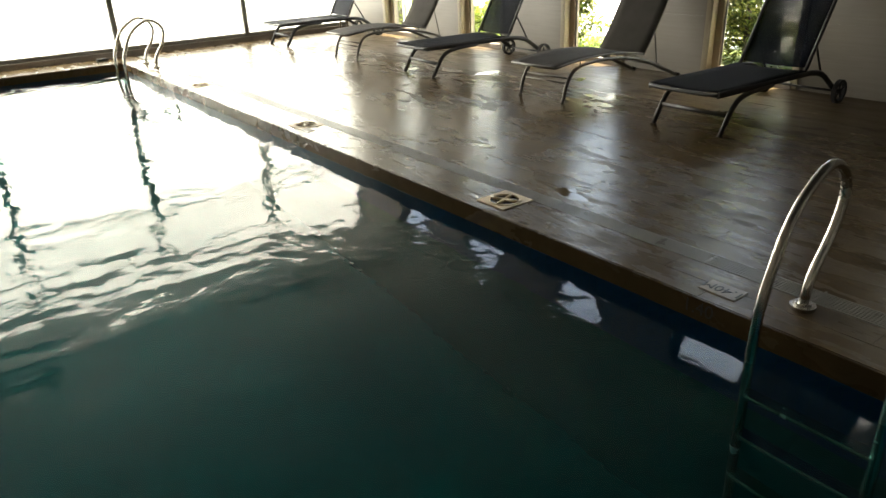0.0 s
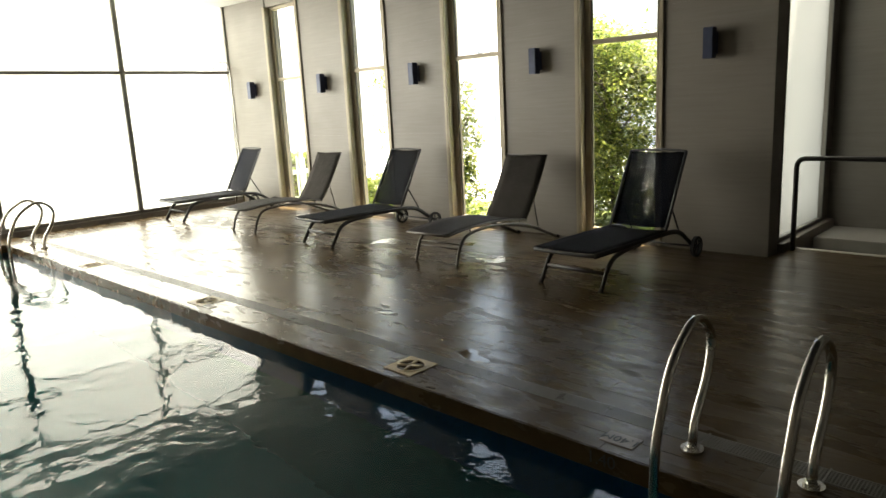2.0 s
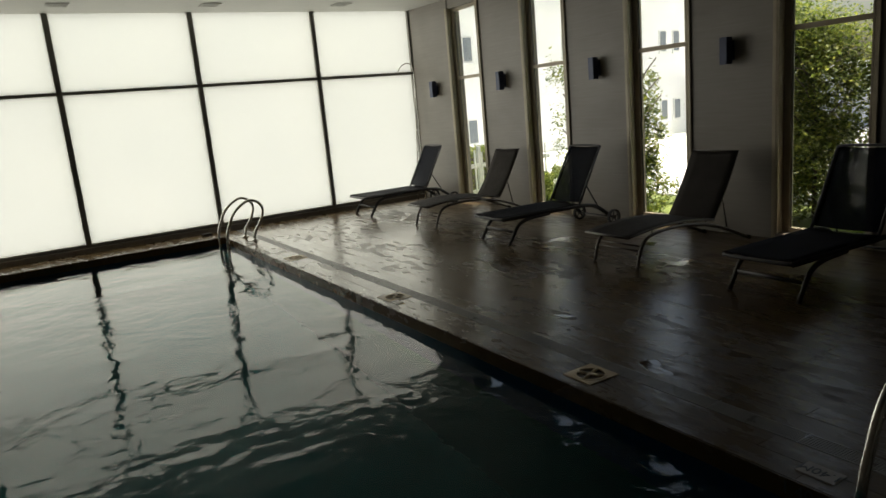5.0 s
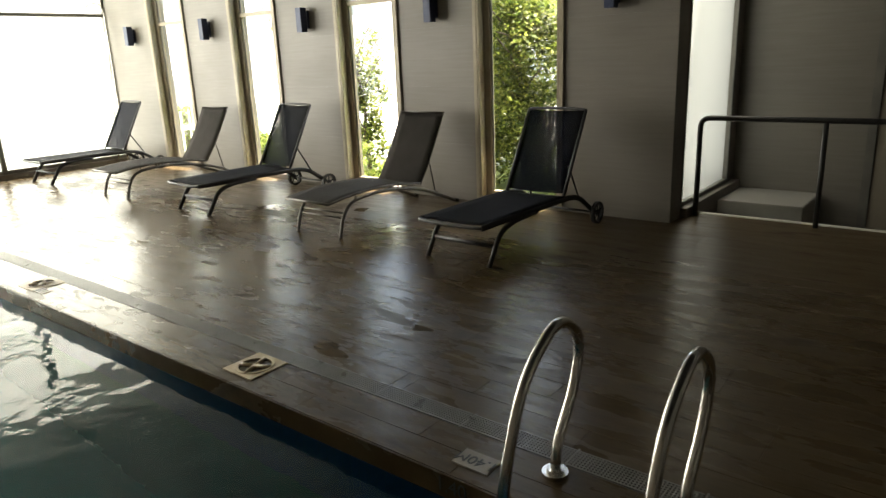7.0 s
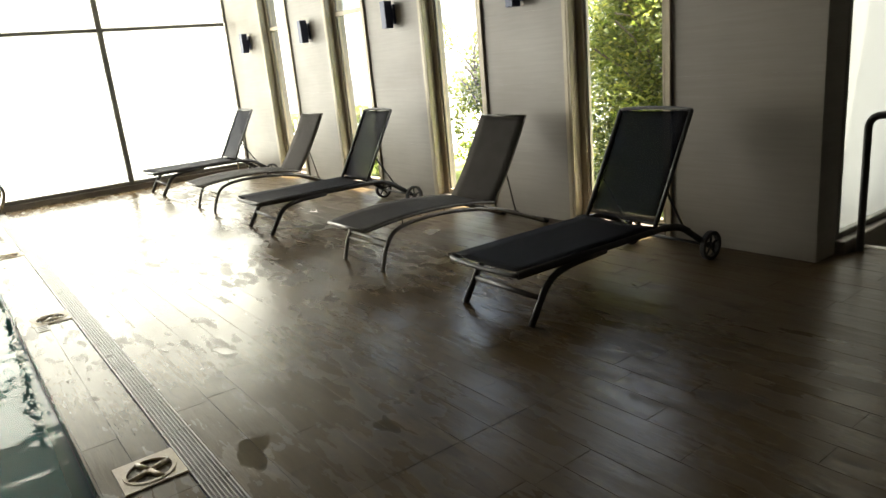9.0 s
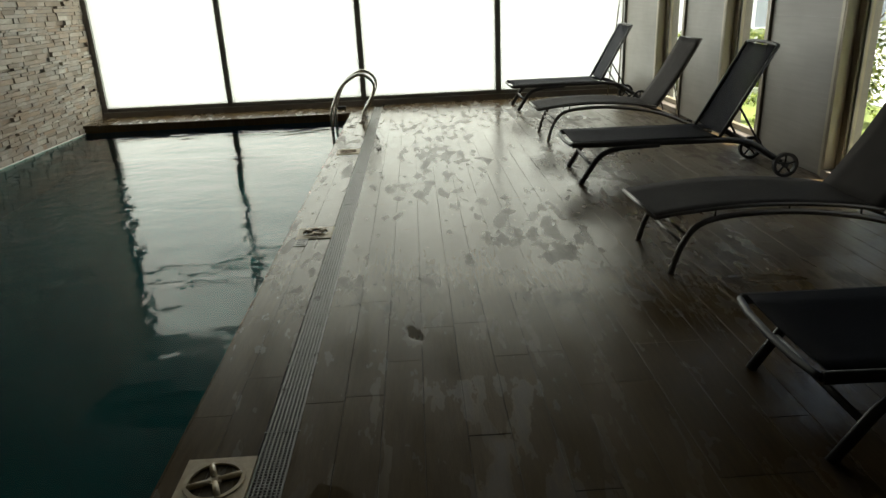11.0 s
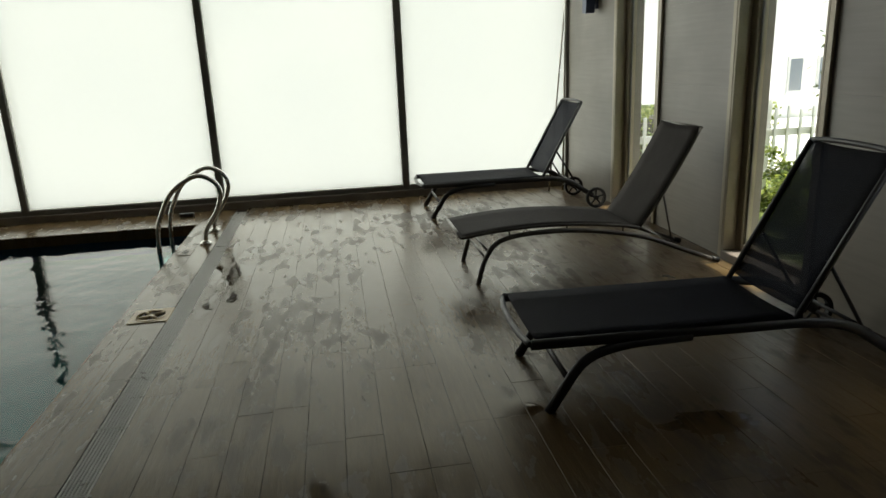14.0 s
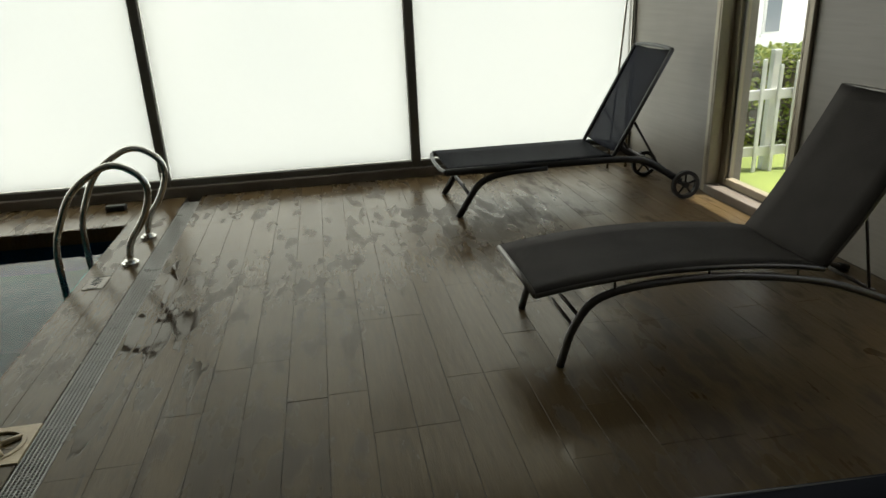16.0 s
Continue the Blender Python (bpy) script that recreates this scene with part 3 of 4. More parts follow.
# stair landing beyond the rail: frosted window, back wall, sunken floor
bm = B()
box(bm, WALL_E + 0.262, BACK_E, -0.79, -0.47, -0.5, 0.085, 0.005)
setting("window_kerb_landing", bm, SILL, "dark stone kerb under the landing window", "kerb")
win = tagged(empty("window_6"), "tall frosted window beside the sunken landing", "window", kind="structure")
WX0, WX1 = WALL_E + 0.264, BACK_E - 0.21
for x0, x1 in ((WX0, WX0 + 0.05), (WX1 - 0.07, WX1)):
    part("window_frame", box(B(), x0, x1, -0.73, -0.63, 0.088, SOFFIT - 0.003, 0.004), ALU_DARK, win)
for z0, z1 in ((0.088, 0.125), (SOFFIT - 0.06, SOFFIT - 0.003)):
    part("transom", box(B(), WX0 + 0.051, WX1 - 0.071, -0.725, -0.635, z0, z1, 0.004), ALU_DARK, win)
pane = part("pane", box(B(), WX0 + 0.045, WX1 - 0.065, -0.685, -0.675, 0.12, SOFFIT - 0.055), FROSTED, win)
pane.visible_shadow = False
bm = B()
box(bm, WX1 + 0.001, BACK_E, -0.71, -0.47, 0.086, SOFFIT)
setting("wall_landing_return", bm, WALL_TILE, "beige tiled wall return beside the landing window", "wall")
bm = B()
box(bm, BACK_E, BACK_E + 0.25, WALL_S, -0.47, -0.5, SOFFIT + 0.3)
setting("wall_landing", bm, WALL_TILE, "beige stone-tiled wall behind the landing", "wall")
bm = B()
box(bm, DECK_E, BACK_E, WALL_S, -0.79, -0.50, -0.32)
setting("floor_landing", bm, SLATE, "grey tiled floor of the sunken landing", "floor")
bm = B()
box(bm, DECK_E - 0.02, DECK_E + 0.0, WALL_S, -0.80, -0.32, -0.10)
setting("riser", bm, SLATE, "grey tiled riser at the deck edge", "riser")
bm = B()
box(bm, DECK_E - 0.045, DECK_E + 0.012, WALL_S, -0.80, -0.010, 0.006, 0.003)
setting("step_nosing", bm, NOSING, "pale edge strip where the deck drops to the landing", "nosing")
bm = B()
box(bm, 5.28, BACK_E - 0.003, -1.58, -0.793, -0.32, 0.0, 0.008)
tagged(part("step", bm, STEP_TILE), "grey tiled stone step block beside the landing window", "step")
door = tagged(empty("door_1"), "closed brown panel door in the tiled landing wall", "door", kind="structure")
part("door_frame", box(B(), BACK_E - 0.035, BACK_E + 0.01, -2.02, -1.94, -0.32, 1.92, 0.004), ALU_DARK, door)
part("door_frame", box(B(), BACK_E - 0.035, BACK_E + 0.01, -2.98, -2.90, -0.32, 1.92, 0.004), ALU_DARK, door)
part("door_frame", box(B(), BACK_E - 0.035, BACK_E + 0.01, -2.90, -2.02, 1.84, 1.92, 0.004), ALU_DARK, door)
part("door_leaf", box(B(), BACK_E - 0.018, BACK_E + 0.01, -2.898, -2.022, -0.315, 1.838, 0.003), DOORM, door)

# closing walls, soffit and ceiling
bm = B()
box(bm, POOL_W - 0.3, BACK_E + 0.25, WALL_S - 0.25, WALL_S, -0.5, TOP)
setting("wall_south", bm, PLASTER, "plain painted wall closing the pool hall", "wall")
bm = B()
box(bm, POOL_W - 0.30, POOL_W - 0.055, WALL_S, WALL_N + 0.25, -0.30, TOP)
wall_west = setting("wall_west", bm, GROUT, "rough split-face stone wall rising from the pool", "wall")
bm = B()
SX, SY = 3.62, 6.68
box(bm, SX, WALL_E + 0.30, -0.73, WALL_N + 0.30, SOFFIT, SOFFIT + 0.12)
box(bm, POOL_W - 0.054, SX, SY, WALL_N + 0.30, SOFFIT, SOFFIT + 0.12)
box(bm, SX, BACK_E, WALL_S, -0.73, SOFFIT, SOFFIT + 0.12)
setting("ceiling_soffit", bm, CEIL, "white lowered ceiling band along the windows", "ceiling")
bm = B()
box(bm, SX - 0.06, SX, WALL_S, SY - 0.06, SOFFIT + 0.001, TOP)
box(bm, POOL_W - 0.054, SX, SY - 0.06, SY, SOFFIT + 0.001, TOP)
setting("ceiling_fascia", bm, CEIL, "white upright face between soffit and ceiling", "ceiling")
# upper ceiling takes the darkened colour, which stands in for dimmer light
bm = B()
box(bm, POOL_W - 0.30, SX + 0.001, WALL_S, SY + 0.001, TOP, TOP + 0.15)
setting("ceiling", bm, CEIL_DARK, "plain ceiling over the pool, colour darkened to dim its reflection", "ceiling")
# unseen slab, added to block high sun and shorten its patches indoors
bm = B()
box(bm, POOL_W - 0.5, WALL_E + 0.66, -0.40, WALL_N + 0.55, SOFFIT + 0.14, SOFFIT + 0.30)
setting("added_sun_shade", bm, CEIL, "unseen flat slab added over the windows to cut the sun patches", "roof")

# ---- things ----


def sling_sheet(bm, profile, half, thick=0.006, sag=0.012):
    """A stretched cloth along a side profile of (x, z), sagging a little between its rails."""
    cols = 6
    top, low = [], []
    for x, z in profile:
        r, q = [], []
        for j in range(cols + 1):
            s = -1 + 2 * j / cols
            d = sag * (1 - s * s)
            r.append(bm.verts.new((x, s * half, z - d)))
            q.append(bm.verts.new((x, s * half, z - d - thick)))
        top.append(r)
        low.append(q)
    n = len(profile)
    for i in range(n - 1):
        for j in range(cols):
            bm.faces.new((top[i][j], top[i][j + 1], top[i + 1][j + 1], top[i + 1][j])).smooth = True
            bm.faces.new((low[i][j], low[i + 1][j], low[i + 1][j + 1], low[i][j + 1])).smooth = True
        for j, (a, b) in ((0, (0, 1)), (cols, (1, 0))):
            bm.faces.new((top[i][j], top[i + 1][j], low[i + 1][j], low[i][j]))
    for i in (0, n - 1):
        for j in range(cols):
            bm.faces.new((top[i][j], low[i][j], low[i][j + 1], top[i][j + 1]))
    return bm


def spline(points, steps=6):
    """A smooth line through points in the plane of (x, z)."""
    p = [Vector((*q, 0)) for q in points]
    p = [p[0] * 2 - p[1], *p, p[-1] * 2 - p[-2]]
    out = []
    for a, b, c, d in zip(p, p[1:], p[2:], p[3:]):
        for k in range(steps):
            s = k / steps
            out.append(0.5 * (2 * b + (c - a) * s + (2 * a - 5 * b + 4 * c - d) * s * s + (3 * b - a - 3 * c + d) * s ** 3))
    out.append(p[-2])
    return [(v.x, v.y) for v in out]


HALF = 0.298


def wheeled_lounger(m):
    """Sun lounger with flat sling seat, raised back and two wheels. Its feet's middle is the origin, its back towards +x."""
    th = tagged(empty("sun_lounger"), "black sun lounger with navy mesh sling, raised back and wheels", "lounger", "loungers along the windows")
    seat_z, front, hinge = 0.318, -0.075, 1.11
    top = (1.475, 1.018)
    part("seat", sling_sheet(B(), [(front + 0.02 + (hinge - front - 0.035) * k / 14, seat_z + 0.022) for k in range(15)], HALF + 0.005), NAVY, th, "navy mesh sling seat")
    dx, dz = top[0] - hinge, top[1] - seat_z
    part("backrest", sling_sheet(B(), [(hinge + 0.02 + (dx - 0.022) * k / 12, seat_z + 0.045 + (dz - 0.042) * k / 12) for k in range(13)], HALF - 0.004), NAVY_BACK, th, "navy mesh sling back")
    for s in (-1, 1):
        y = s * HALF
        rail = rounded([(front, y, seat_z), (hinge + 0.07, y, seat_z - 0.005), (hinge + 0.24, y, seat_z - 0.035), (1.60, y, 0.115)], 0.12)
        part("side_rail", tube(B(), rail, 0.024, 12, 0.62), BLACK_TUBE, th)
        leg = rounded([(0.0, y, 0.0), (0.15, y, 0.240), (0.32, y, seat_z - 0.030), (0.62, y, seat_z - 0.020)], 0.09)
        part("leg", tube(B(), leg, 0.023, 10, 0.75), BLACK_TUBE, th)
        part("back_tube", tube(B(), [(hinge - 0.02, s * (HALF - 0.012), seat_z + 0.004), (top[0], s * (HALF - 0.014), top[1])], 0.014), BLACK_TUBE, th)
        part("strut", tube(B(), [(hinge + dx * 0.36, s * (HALF - 0.05), seat_z + dz * 0.36), (hinge + 0.33, s * (HALF - 0.05), seat_z - 0.07)], 0.009, 8), BLACK_TUBE, th)
        wheel = part("wheel", annulus(B(), (1.62, s * (HALF + 0.035), 0.1), 0.075, 0.1, 0.032, 28, "y"), PLASTIC_BLACK, th)
        bm = B()
        disc(bm, (1.62, s * (HALF + 0.035), 0.1), 0.022, 0.036, 16, "y")
        for k in range(5):
            a = 2 * math.pi * k / 5 + 0.3
            tube(bm, [(1.62, s * (HALF + 0.035), 0.1), (1.62 + 0.08 * math.cos(a), s * (HALF + 0.035), 0.1 + 0.08 * math.sin(a))], 0.008, 6)
        part("hub", bm, PLASTIC_BLACK, wheel)
    head = [(top[0], -HALF + 0.014, top[1])] + [(top[0] + 0.012 * math.cos(a), (HALF - 0.03) * math.sin(a), top[1] + 0.013 * math.cos(a)) for a in (-1.2, -0.8, -0.4, 0, 0.4, 0.8, 1.2)] + [(top[0], HALF - 0.014, top[1])]
    part("head_bar", tube(B(), head, 0.013), BLACK_TUBE, th)
    part("front_bar", tube(B(), [(front, -HALF, seat_z)] + [(front - 0.03 * math.cos(a), (HALF - 0.02) * math.sin(a), seat_z) for a in (-1.3, -0.7, 0, 0.7, 1.3)] + [(front, HALF, seat_z)], 0.014), BLACK_TUBE, th)
    part("stretcher", tube(B(), [(0.085, -HALF, 0.145), (0.085, HALF, 0.145)], 0.017, 8, 0.6), BLACK_TUBE, th)
    part("axle", tube(B(), [(1.62, -HALF - 0.05, 0.1), (1.62, HALF + 0.05, 0.1)], 0.01, 8), BLACK_TUBE, th)
    part("strut_bar", tube(B(), [(hinge + 0.33, -HALF, seat_z - 0.07), (hinge + 0.33, HALF, seat_z - 0.07)], 0.009, 8), BLACK_TUBE, th)
    th.matrix_world = m
    return th


def curved_lounger(m):
    """Sun lounger with an arched sling seat on a bowed tube frame."""
    th = tagged(empty("sun_lounger"), "taupe mesh sun lounger with arched seat and bowed grey frame", "lounger", "loungers along the windows")
    seat = spline([(-0.105, 0.325), (0.10, 0.350), (0.40, 0.367), (0.70, 0.357), (0.98, 0.328), (1.14, 0.298)], 4)
    top = (1.555, 0.955)
    hinge = seat[-1]
    half = 0.28
    part("seat", sling_sheet(B(), [(x, z + 0.012) for x, z in seat], half + 0.004, sag=0.010), TAUPE, th)
    dx, dz = top[0] - hinge[0], top[1] - hinge[1]
    back = spline([hinge, (hinge[0] + dx * 0.33, hinge[1] + dz * 0.28), (hinge[0] + dx * 0.7, hinge[1] + dz * 0.66), top], 4)
    part("backrest", sling_sheet(B(), [(x - 0.011, z + 0.009) for x, z in back], half + 0.002, sag=0.008), TAUPE, th)
    bow = spline([(0.0, 0.0), (0.055, 0.17), (0.16, 0.285), (0.40, 0.322), (0.75, 0.310), (1.15, 0.238), (1.50, 0.105), (1.72, 0.014)], 5)
    for s in (-1, 1):
        y = s * half
        part("bowed_rail", tube(B(), [(x, y, z) for x, z in bow], 0.017), GREY_TUBE, th)
        part("seat_rail", tube(B(), [(x, y, z) for x, z in seat], 0.012), GREY_TUBE, th)
        part("back_tube", tube(B(), [(x, s * (half - 0.008), z) for x, z in back], 0.012), GREY_TUBE, th)
        for x in (0.22, 0.62, 1.02):
            za = min(bow, key=lambda q: abs(q[0] - x))[1]
            zb = min(seat, key=lambda q: abs(q[0] - x))[1]
            part("spacer", tube(B(), [(x, y, za), (x, y, zb)], 0.006, 8), GREY_TUBE, th)
        part("strut", tube(B(), [(hinge[0] + dx * 0.42, s * (half - 0.03), hinge[1] + dz * 0.36), (1.40, s * (half - 0.03), 0.165)], 0.007, 8), GREY_TUBE, th)
        part("foot_cap", tube(B(), [(1.69, y, 0.03), (1.745, y, 0.016)], 0.02), PLASTIC_BLACK, th)
    part("head_bar", tube(B(), [(top[0], -half, top[1]), (top[0], half, top[1])], 0.012), GREY_TUBE, th)
    part("front_bar", tube(B(), [(-0.105, -half, 0.325), (-0.105, half, 0.325)], 0.012), GREY_TUBE, th)
    for z, x in ((0.17, 0.055), (0.21, 0.078)):
        part("stretcher", tube(B(), [(x, -half, z), (x, half, z)], 0.008, 8), GREY_TUBE, th)
    part("strut_bar", tube(B(), [(1.40, -half, 0.165), (1.40, half, 0.165)], 0.009, 8), GREY_TUBE, th)
    th.matrix_world = m
    return th


first = wheeled_lounger(pose(2.214, 0.20, 0, 0, 0, -1.5))
copy_thing(first, pose(2.230, 3.752, 0, 0, 0, -2.6))
copy_thing(first, pose(2.272, 7.568, 0, 0, 0, -0.4))
second = curved_lounger(pose(2.258, 1.803, 0, 0, 0, 0.3))
copy_thing(second, pose(2.286, 5.514, 0, 0, 0, 0.0))


def pool_ladder(x, y, reach):
    """Two bent steel handrails that reach over the edge, with treads down the pool wall."""
    th = tagged(empty("pool_ladder", pose(x, y, 0)), "polished stainless steel pool ladder at the pool edge", "ladder", "pool ladders")
    for s in (-0.24, 0.24):
        path = rounded([(0.255, s, 0.0), (0.27, s, 0.13), (0.40, s, 0.30), (0.45, s, 0.50), (0.27, s, 0.63), (0.08 - reach * 0.5, s, 0.48), (0.01 - reach, s, 0.17), (-reach, s, 0.0), (-reach, s, -1.25)], 0.14, 7)
        part("handrail", tube(B(), path, 0.0205, 14), STEEL, th)
        bm = B()
        disc(bm, (0.255, s, 0.008), 0.05, 0.016, 28)
        disc(bm, (0.255, s, 0.022), 0.033, 0.014, 24)
        part("flange", bm, STEEL, th)
    for z in (-0.32, -0.60, -0.88, -1.16):
        part("tread", box(B(), -reach - 0.035, -reach + 0.035, -0.24, 0.24, z - 0.012, z + 0.012, 0.008), STEEL, th)
    return th


pool_ladder(-0.028, -1.982, 0.10)
pool_ladder(-0.037, 7.214, 0.14)


def skimmer_lid(y, turn):
    """Square cream plate with a round lid of four openings round a cross."""
    th = tagged(empty("skimmer_lid", pose(0.185, y, 0)), "aged cream plastic skimmer cover with a four-spoke round lid", "skimmer cover", "skimmer covers along the pool")
    h = 0.118
    bm = B()
    inner = 0.102
    outer = [bm.verts.new((h * sx, h * sy, 0.006)) for sx, sy in ((1, 1), (-1, 1), (-1, -1), (1, -1))]
    ring = [bm.verts.new((inner * math.cos(a), inner * math.sin(a), 0.006)) for a in (radians(45 + 360 * k / 32) for k in range(32))]
    for q in range(4):
        seg = [ring[(q * 8 + k) % 32] for k in range(9)]
        bm.faces.new([outer[q], *seg, outer[(q + 1) % 4]])
    made = bmesh.ops.extrude_face_region(bm, geom=bm.faces[:])
    bmesh.ops.translate(bm, vec=(0, 0, -0.012), verts=[v for v in made["geom"] if isinstance(v, bmesh.types.BMVert)])
    part("plate", bm, CREAM, th)
    # darker brown disc below the lid openings
    part("recess", disc(B(), (0, 0, -0.005), 0.1015, 0.008), CREAM_DARK, th, "dark brown recess")
    bm = B()
    annulus(bm, (0, 0, 0.004), 0.086, 0.1012, 0.010, 36)
    for k in range(4):
        a = radians(turn + 90 * k)
        u = Vector((math.cos(a), math.sin(a), 0))
        tube(bm, [u * 0.012 + Vector((0, 0, 0.003)), u * 0.055 + Vector((0, 0, 0.004)), u * 0.09 + Vector((0, 0, 0.003))], 0.011, 8)
    disc(bm, (0, 0, 0.004), 0.024, 0.012, 20)
    part("lid", bm, CREAM, th)
    return th


for y, turn in ((0.0, 20), (2.552, 50), (5.18, 35)):
    skimmer_lid(y, turn)


def lettering(name, text, size, m, parent):
    cu = bpy.data.curves.new(name, "FONT")
    cu.body, cu.size, cu.align_x, cu.align_y, cu.extrude = text, size, "CENTER", "CENTER", 0.0008
    ob = new(name, cu)
    cu.materials.append(INK)
    ob.parent = parent
    ob.matrix_basis = m
    return ob


def depth_marker(x, y, text):
    th = tagged(empty("depth_marker", pose(x, y, 0)), "white depth marker tile with black figures on the coping", "marker", "depth markers")
    part("plate", box(B(), -0.055, 0.055, -0.085, 0.085, -0.004, 0.005, 0.002), MARK, th)
    lettering("figures", text, 0.075, pose(0, 0, 0.0055, 0, 0, 90), th)
    return th


depth_marker(0.125, -1.455, "1.40M")
depth_marker(0.098, 6.705, "1.40M")
th = tagged(empty("edge_figures", pose(-0.0105, -1.43, -0.048)), "black painted depth figures on the pool edge face", "marking")
lettering("figures", "1.40", 0.085, pose(0, 0, 0, 90, 0, -90), th)
th = tagged(empty("coping_label", pose(0.115, 2.37, 0)), "small white label tile beside the skimmer cover", "label")
part("plate", box(B(), -0.04, 0.04, -0.07, 0.07, -0.004, 0.005, 0.002), MARK, th)
for k in range(3):
    part("print", box(B(), -0.028, 0.028, -0.045 + k * 0.04, -0.030 + k * 0.04, 0.0052, 0.0058), GROUT, th)

# small dark block on the far coping
th = tagged(empty("rubber_block", pose(-0.18, 8.22, 0)), "small dark rubber block lying on the far coping", "block")
part("body", box(B(), -0.075, 0.075, -0.035, 0.035, 0.001, 0.04, 0.008), PLASTIC_BLACK, th)


def sconce(x, y, turn=0):
    th = tagged(empty("wall_sconce", pose(x, y, 1.99, 0, 0, turn)), "black box wall lamp, switched off, on a tiled pier", "wall lamp", "wall lamps on the piers")
    part("back_plate", box(B(), -0.022, -0.001, -0.045, 0.045, -0.10, 0.10, 0.003), SCONCE_M, th)
    part("arm", box(B(), -0.040, -0.021, -0.025, 0.025, -0.06, 0.06, 0.003), SCONCE_M, th)
    part("shade", box(B(), -0.135, -0.041, -0.047, 0.047, -0.14, 0.14, 0.005), SCONCE_M, th)
    return th


for y in (-0.165, 1.835, 3.81, 5.84):
    sconce(WALL_E, y)
sconce(4.088, 7.80, 4)

# rail at the landing edge
rail = tagged(empty("handrail", pose(4.53, 0, 0)), "black painted tubular handrail at the edge of the deck", "handrail")
part("rail", tube(B(), rounded([(0, -0.822, 0.0), (0, -0.822, 0.89), (0, -5.9, 0.89)], 0.09), 0.024, 12), IRON, rail)
for y in (-1.82, -2.82, -3.82, -4.82):
    part("post", tube(B(), [(0, y, 0.0), (0, y, 0.875)], 0.021, 12), IRON, rail)

# poles leaning in the corner
pole = tagged(empty("pool_pole"), "pale telescopic pool pole with a bent hook leaning in the corner", "pool pole")
part("shaft", tube(B(), [(3.88, 8.20, 0.0), (3.96, 8.36, 2.34)], 0.012, 10), STEEL, pole)
hook = rounded([(3.96, 8.36, 2.33), (3.95, 8.37, 2.47), (3.84, 8.37, 2.52), (3.70, 8.37, 2.46), (3.64, 8.37, 2.37)], 0.12, 6)
part("hook", tube(B(), hook, 0.010, 10), STEEL, pole)
pole2 = tagged(empty("pool_pole"), "thin straight pale pole leaning against the window frame", "pool pole")
part("shaft", tube(B(), [(3.72, 8.2, 0.0), (3.98, 8.385, 2.25)], 0.010, 10), STEEL, pole2)

# soffit fittings
for x, y in ((0.3, 7.8), (-1.7, 7.8), (2.4, 7.8)):
    th = tagged(empty("ceiling_vent", pose(x, y, SOFFIT)), "small square white air grille in the soffit", "vent", "soffit grilles")
    bm = B()
    box(bm, -0.14, 0.14, -0.14, -0.12, -0.012, -0.001)
    box(bm, -0.14, 0.14, 0.12, 0.14, -0.012, -0.001)
    box(bm, -0.14, -0.12, -0.12, 0.12, -0.012, -0.001)
    box(bm, 0.12, 0.14, -0.12, 0.12, -0.012, -0.001)
    part("frame", bm, CEIL, th)
    for k in range(5):
        part("slat", box(B(), -0.12, 0.12, -0.10 + k * 0.045, -0.078 + k * 0.045, -0.010, -0.002), CEIL, th)

# ---- outside ----
bm = B()
FAR = 300.0
for x0, x1, y0, y1 in ((WALL_E + 0.27, FAR, -0.39, FAR), (BACK_E + 0.26, FAR, -FAR, -0.39), (-FAR, WALL_E + 0.27, WALL_N + 0.26, FAR), (-FAR, POOL_W - 0.31, -FAR, WALL_N + 0.26), (POOL_W - 0.31, BACK_E + 0.26, -FAR, WALL_S - 0.26)):
    bm.faces.new([bm.verts.new(v) for v in ((x0, y0, GROUND), (x1, y0, GROUND), (x1, y1, GROUND), (x0, y1, GROUND))])
setting("ground", bm, GRASS, "sunlit mown lawn around the building", "lawn")
bm = B()
box(bm, WALL_E + 0.27, WALL_E + 0.95, -0.38, WALL_N + 0.05, GROUND, GROUND + 0.03)
setting("pavement", bm, PAVING, "pale paving strip along the windows", "paving")
# pale ground added as a reflector, to brighten the house front with bounced sun
bm = B()
box(bm, 7.6, 27.0, 2.2, 10.698, GROUND, GROUND + 0.02)
box(bm, 4.6, 27.0, 10.7, 16.4, GROUND, GROUND + 0.02)
setting("bounce_ground", bm, BOUNCE_SLAB, "wide pale ground slab added to bounce sunlight onto the house", "paving")


def leaves(name, centre, spread, count, size, material, parent, seed, droop=0.0):
    """Small folded leaves in loose clumps."""
    rnd = random.Random(seed)
    v, f = [], []
    clumps = [Vector((rnd.gauss(0, 0.45), rnd.gauss(0, 0.45), rnd.uniform(-1, 1))) for _ in range(max(6, count // 120))]
    for _ in range(count):
        c = rnd.choice(clumps)
        p = Vector([centre[i] + spread[i] * (c[i] + rnd.gauss(0, 0.115)) for i in range(3)])
        a, b = rnd.uniform(0, 6.28), rnd.uniform(-0.9, 0.5) - droop
        u = Vector((math.cos(a) * math.cos(b), math.sin(a) * math.cos(b), math.sin(b)))
        w = u.cross(Vector((rnd.uniform(-0.5, 0.5), rnd.uniform(-0.5, 0.5), 1))).normalized()
        s = size * rnd.uniform(0.6, 1.3)
        k = len(v)
        v += [p, p + u * s * 0.5 + w * s * 0.26, p + u * s, p + u * s * 0.5 - w * s * 0.26]
        f += [(k, k + 1, k + 2), (k, k + 2, k + 3)]
    me = bpy.data.meshes.new(name)
    me.from_pydata([tuple(q) for q in v], [], f)
    me.materials.append(material)
    ob = new(name, me)
    ob.parent = parent
    return ob


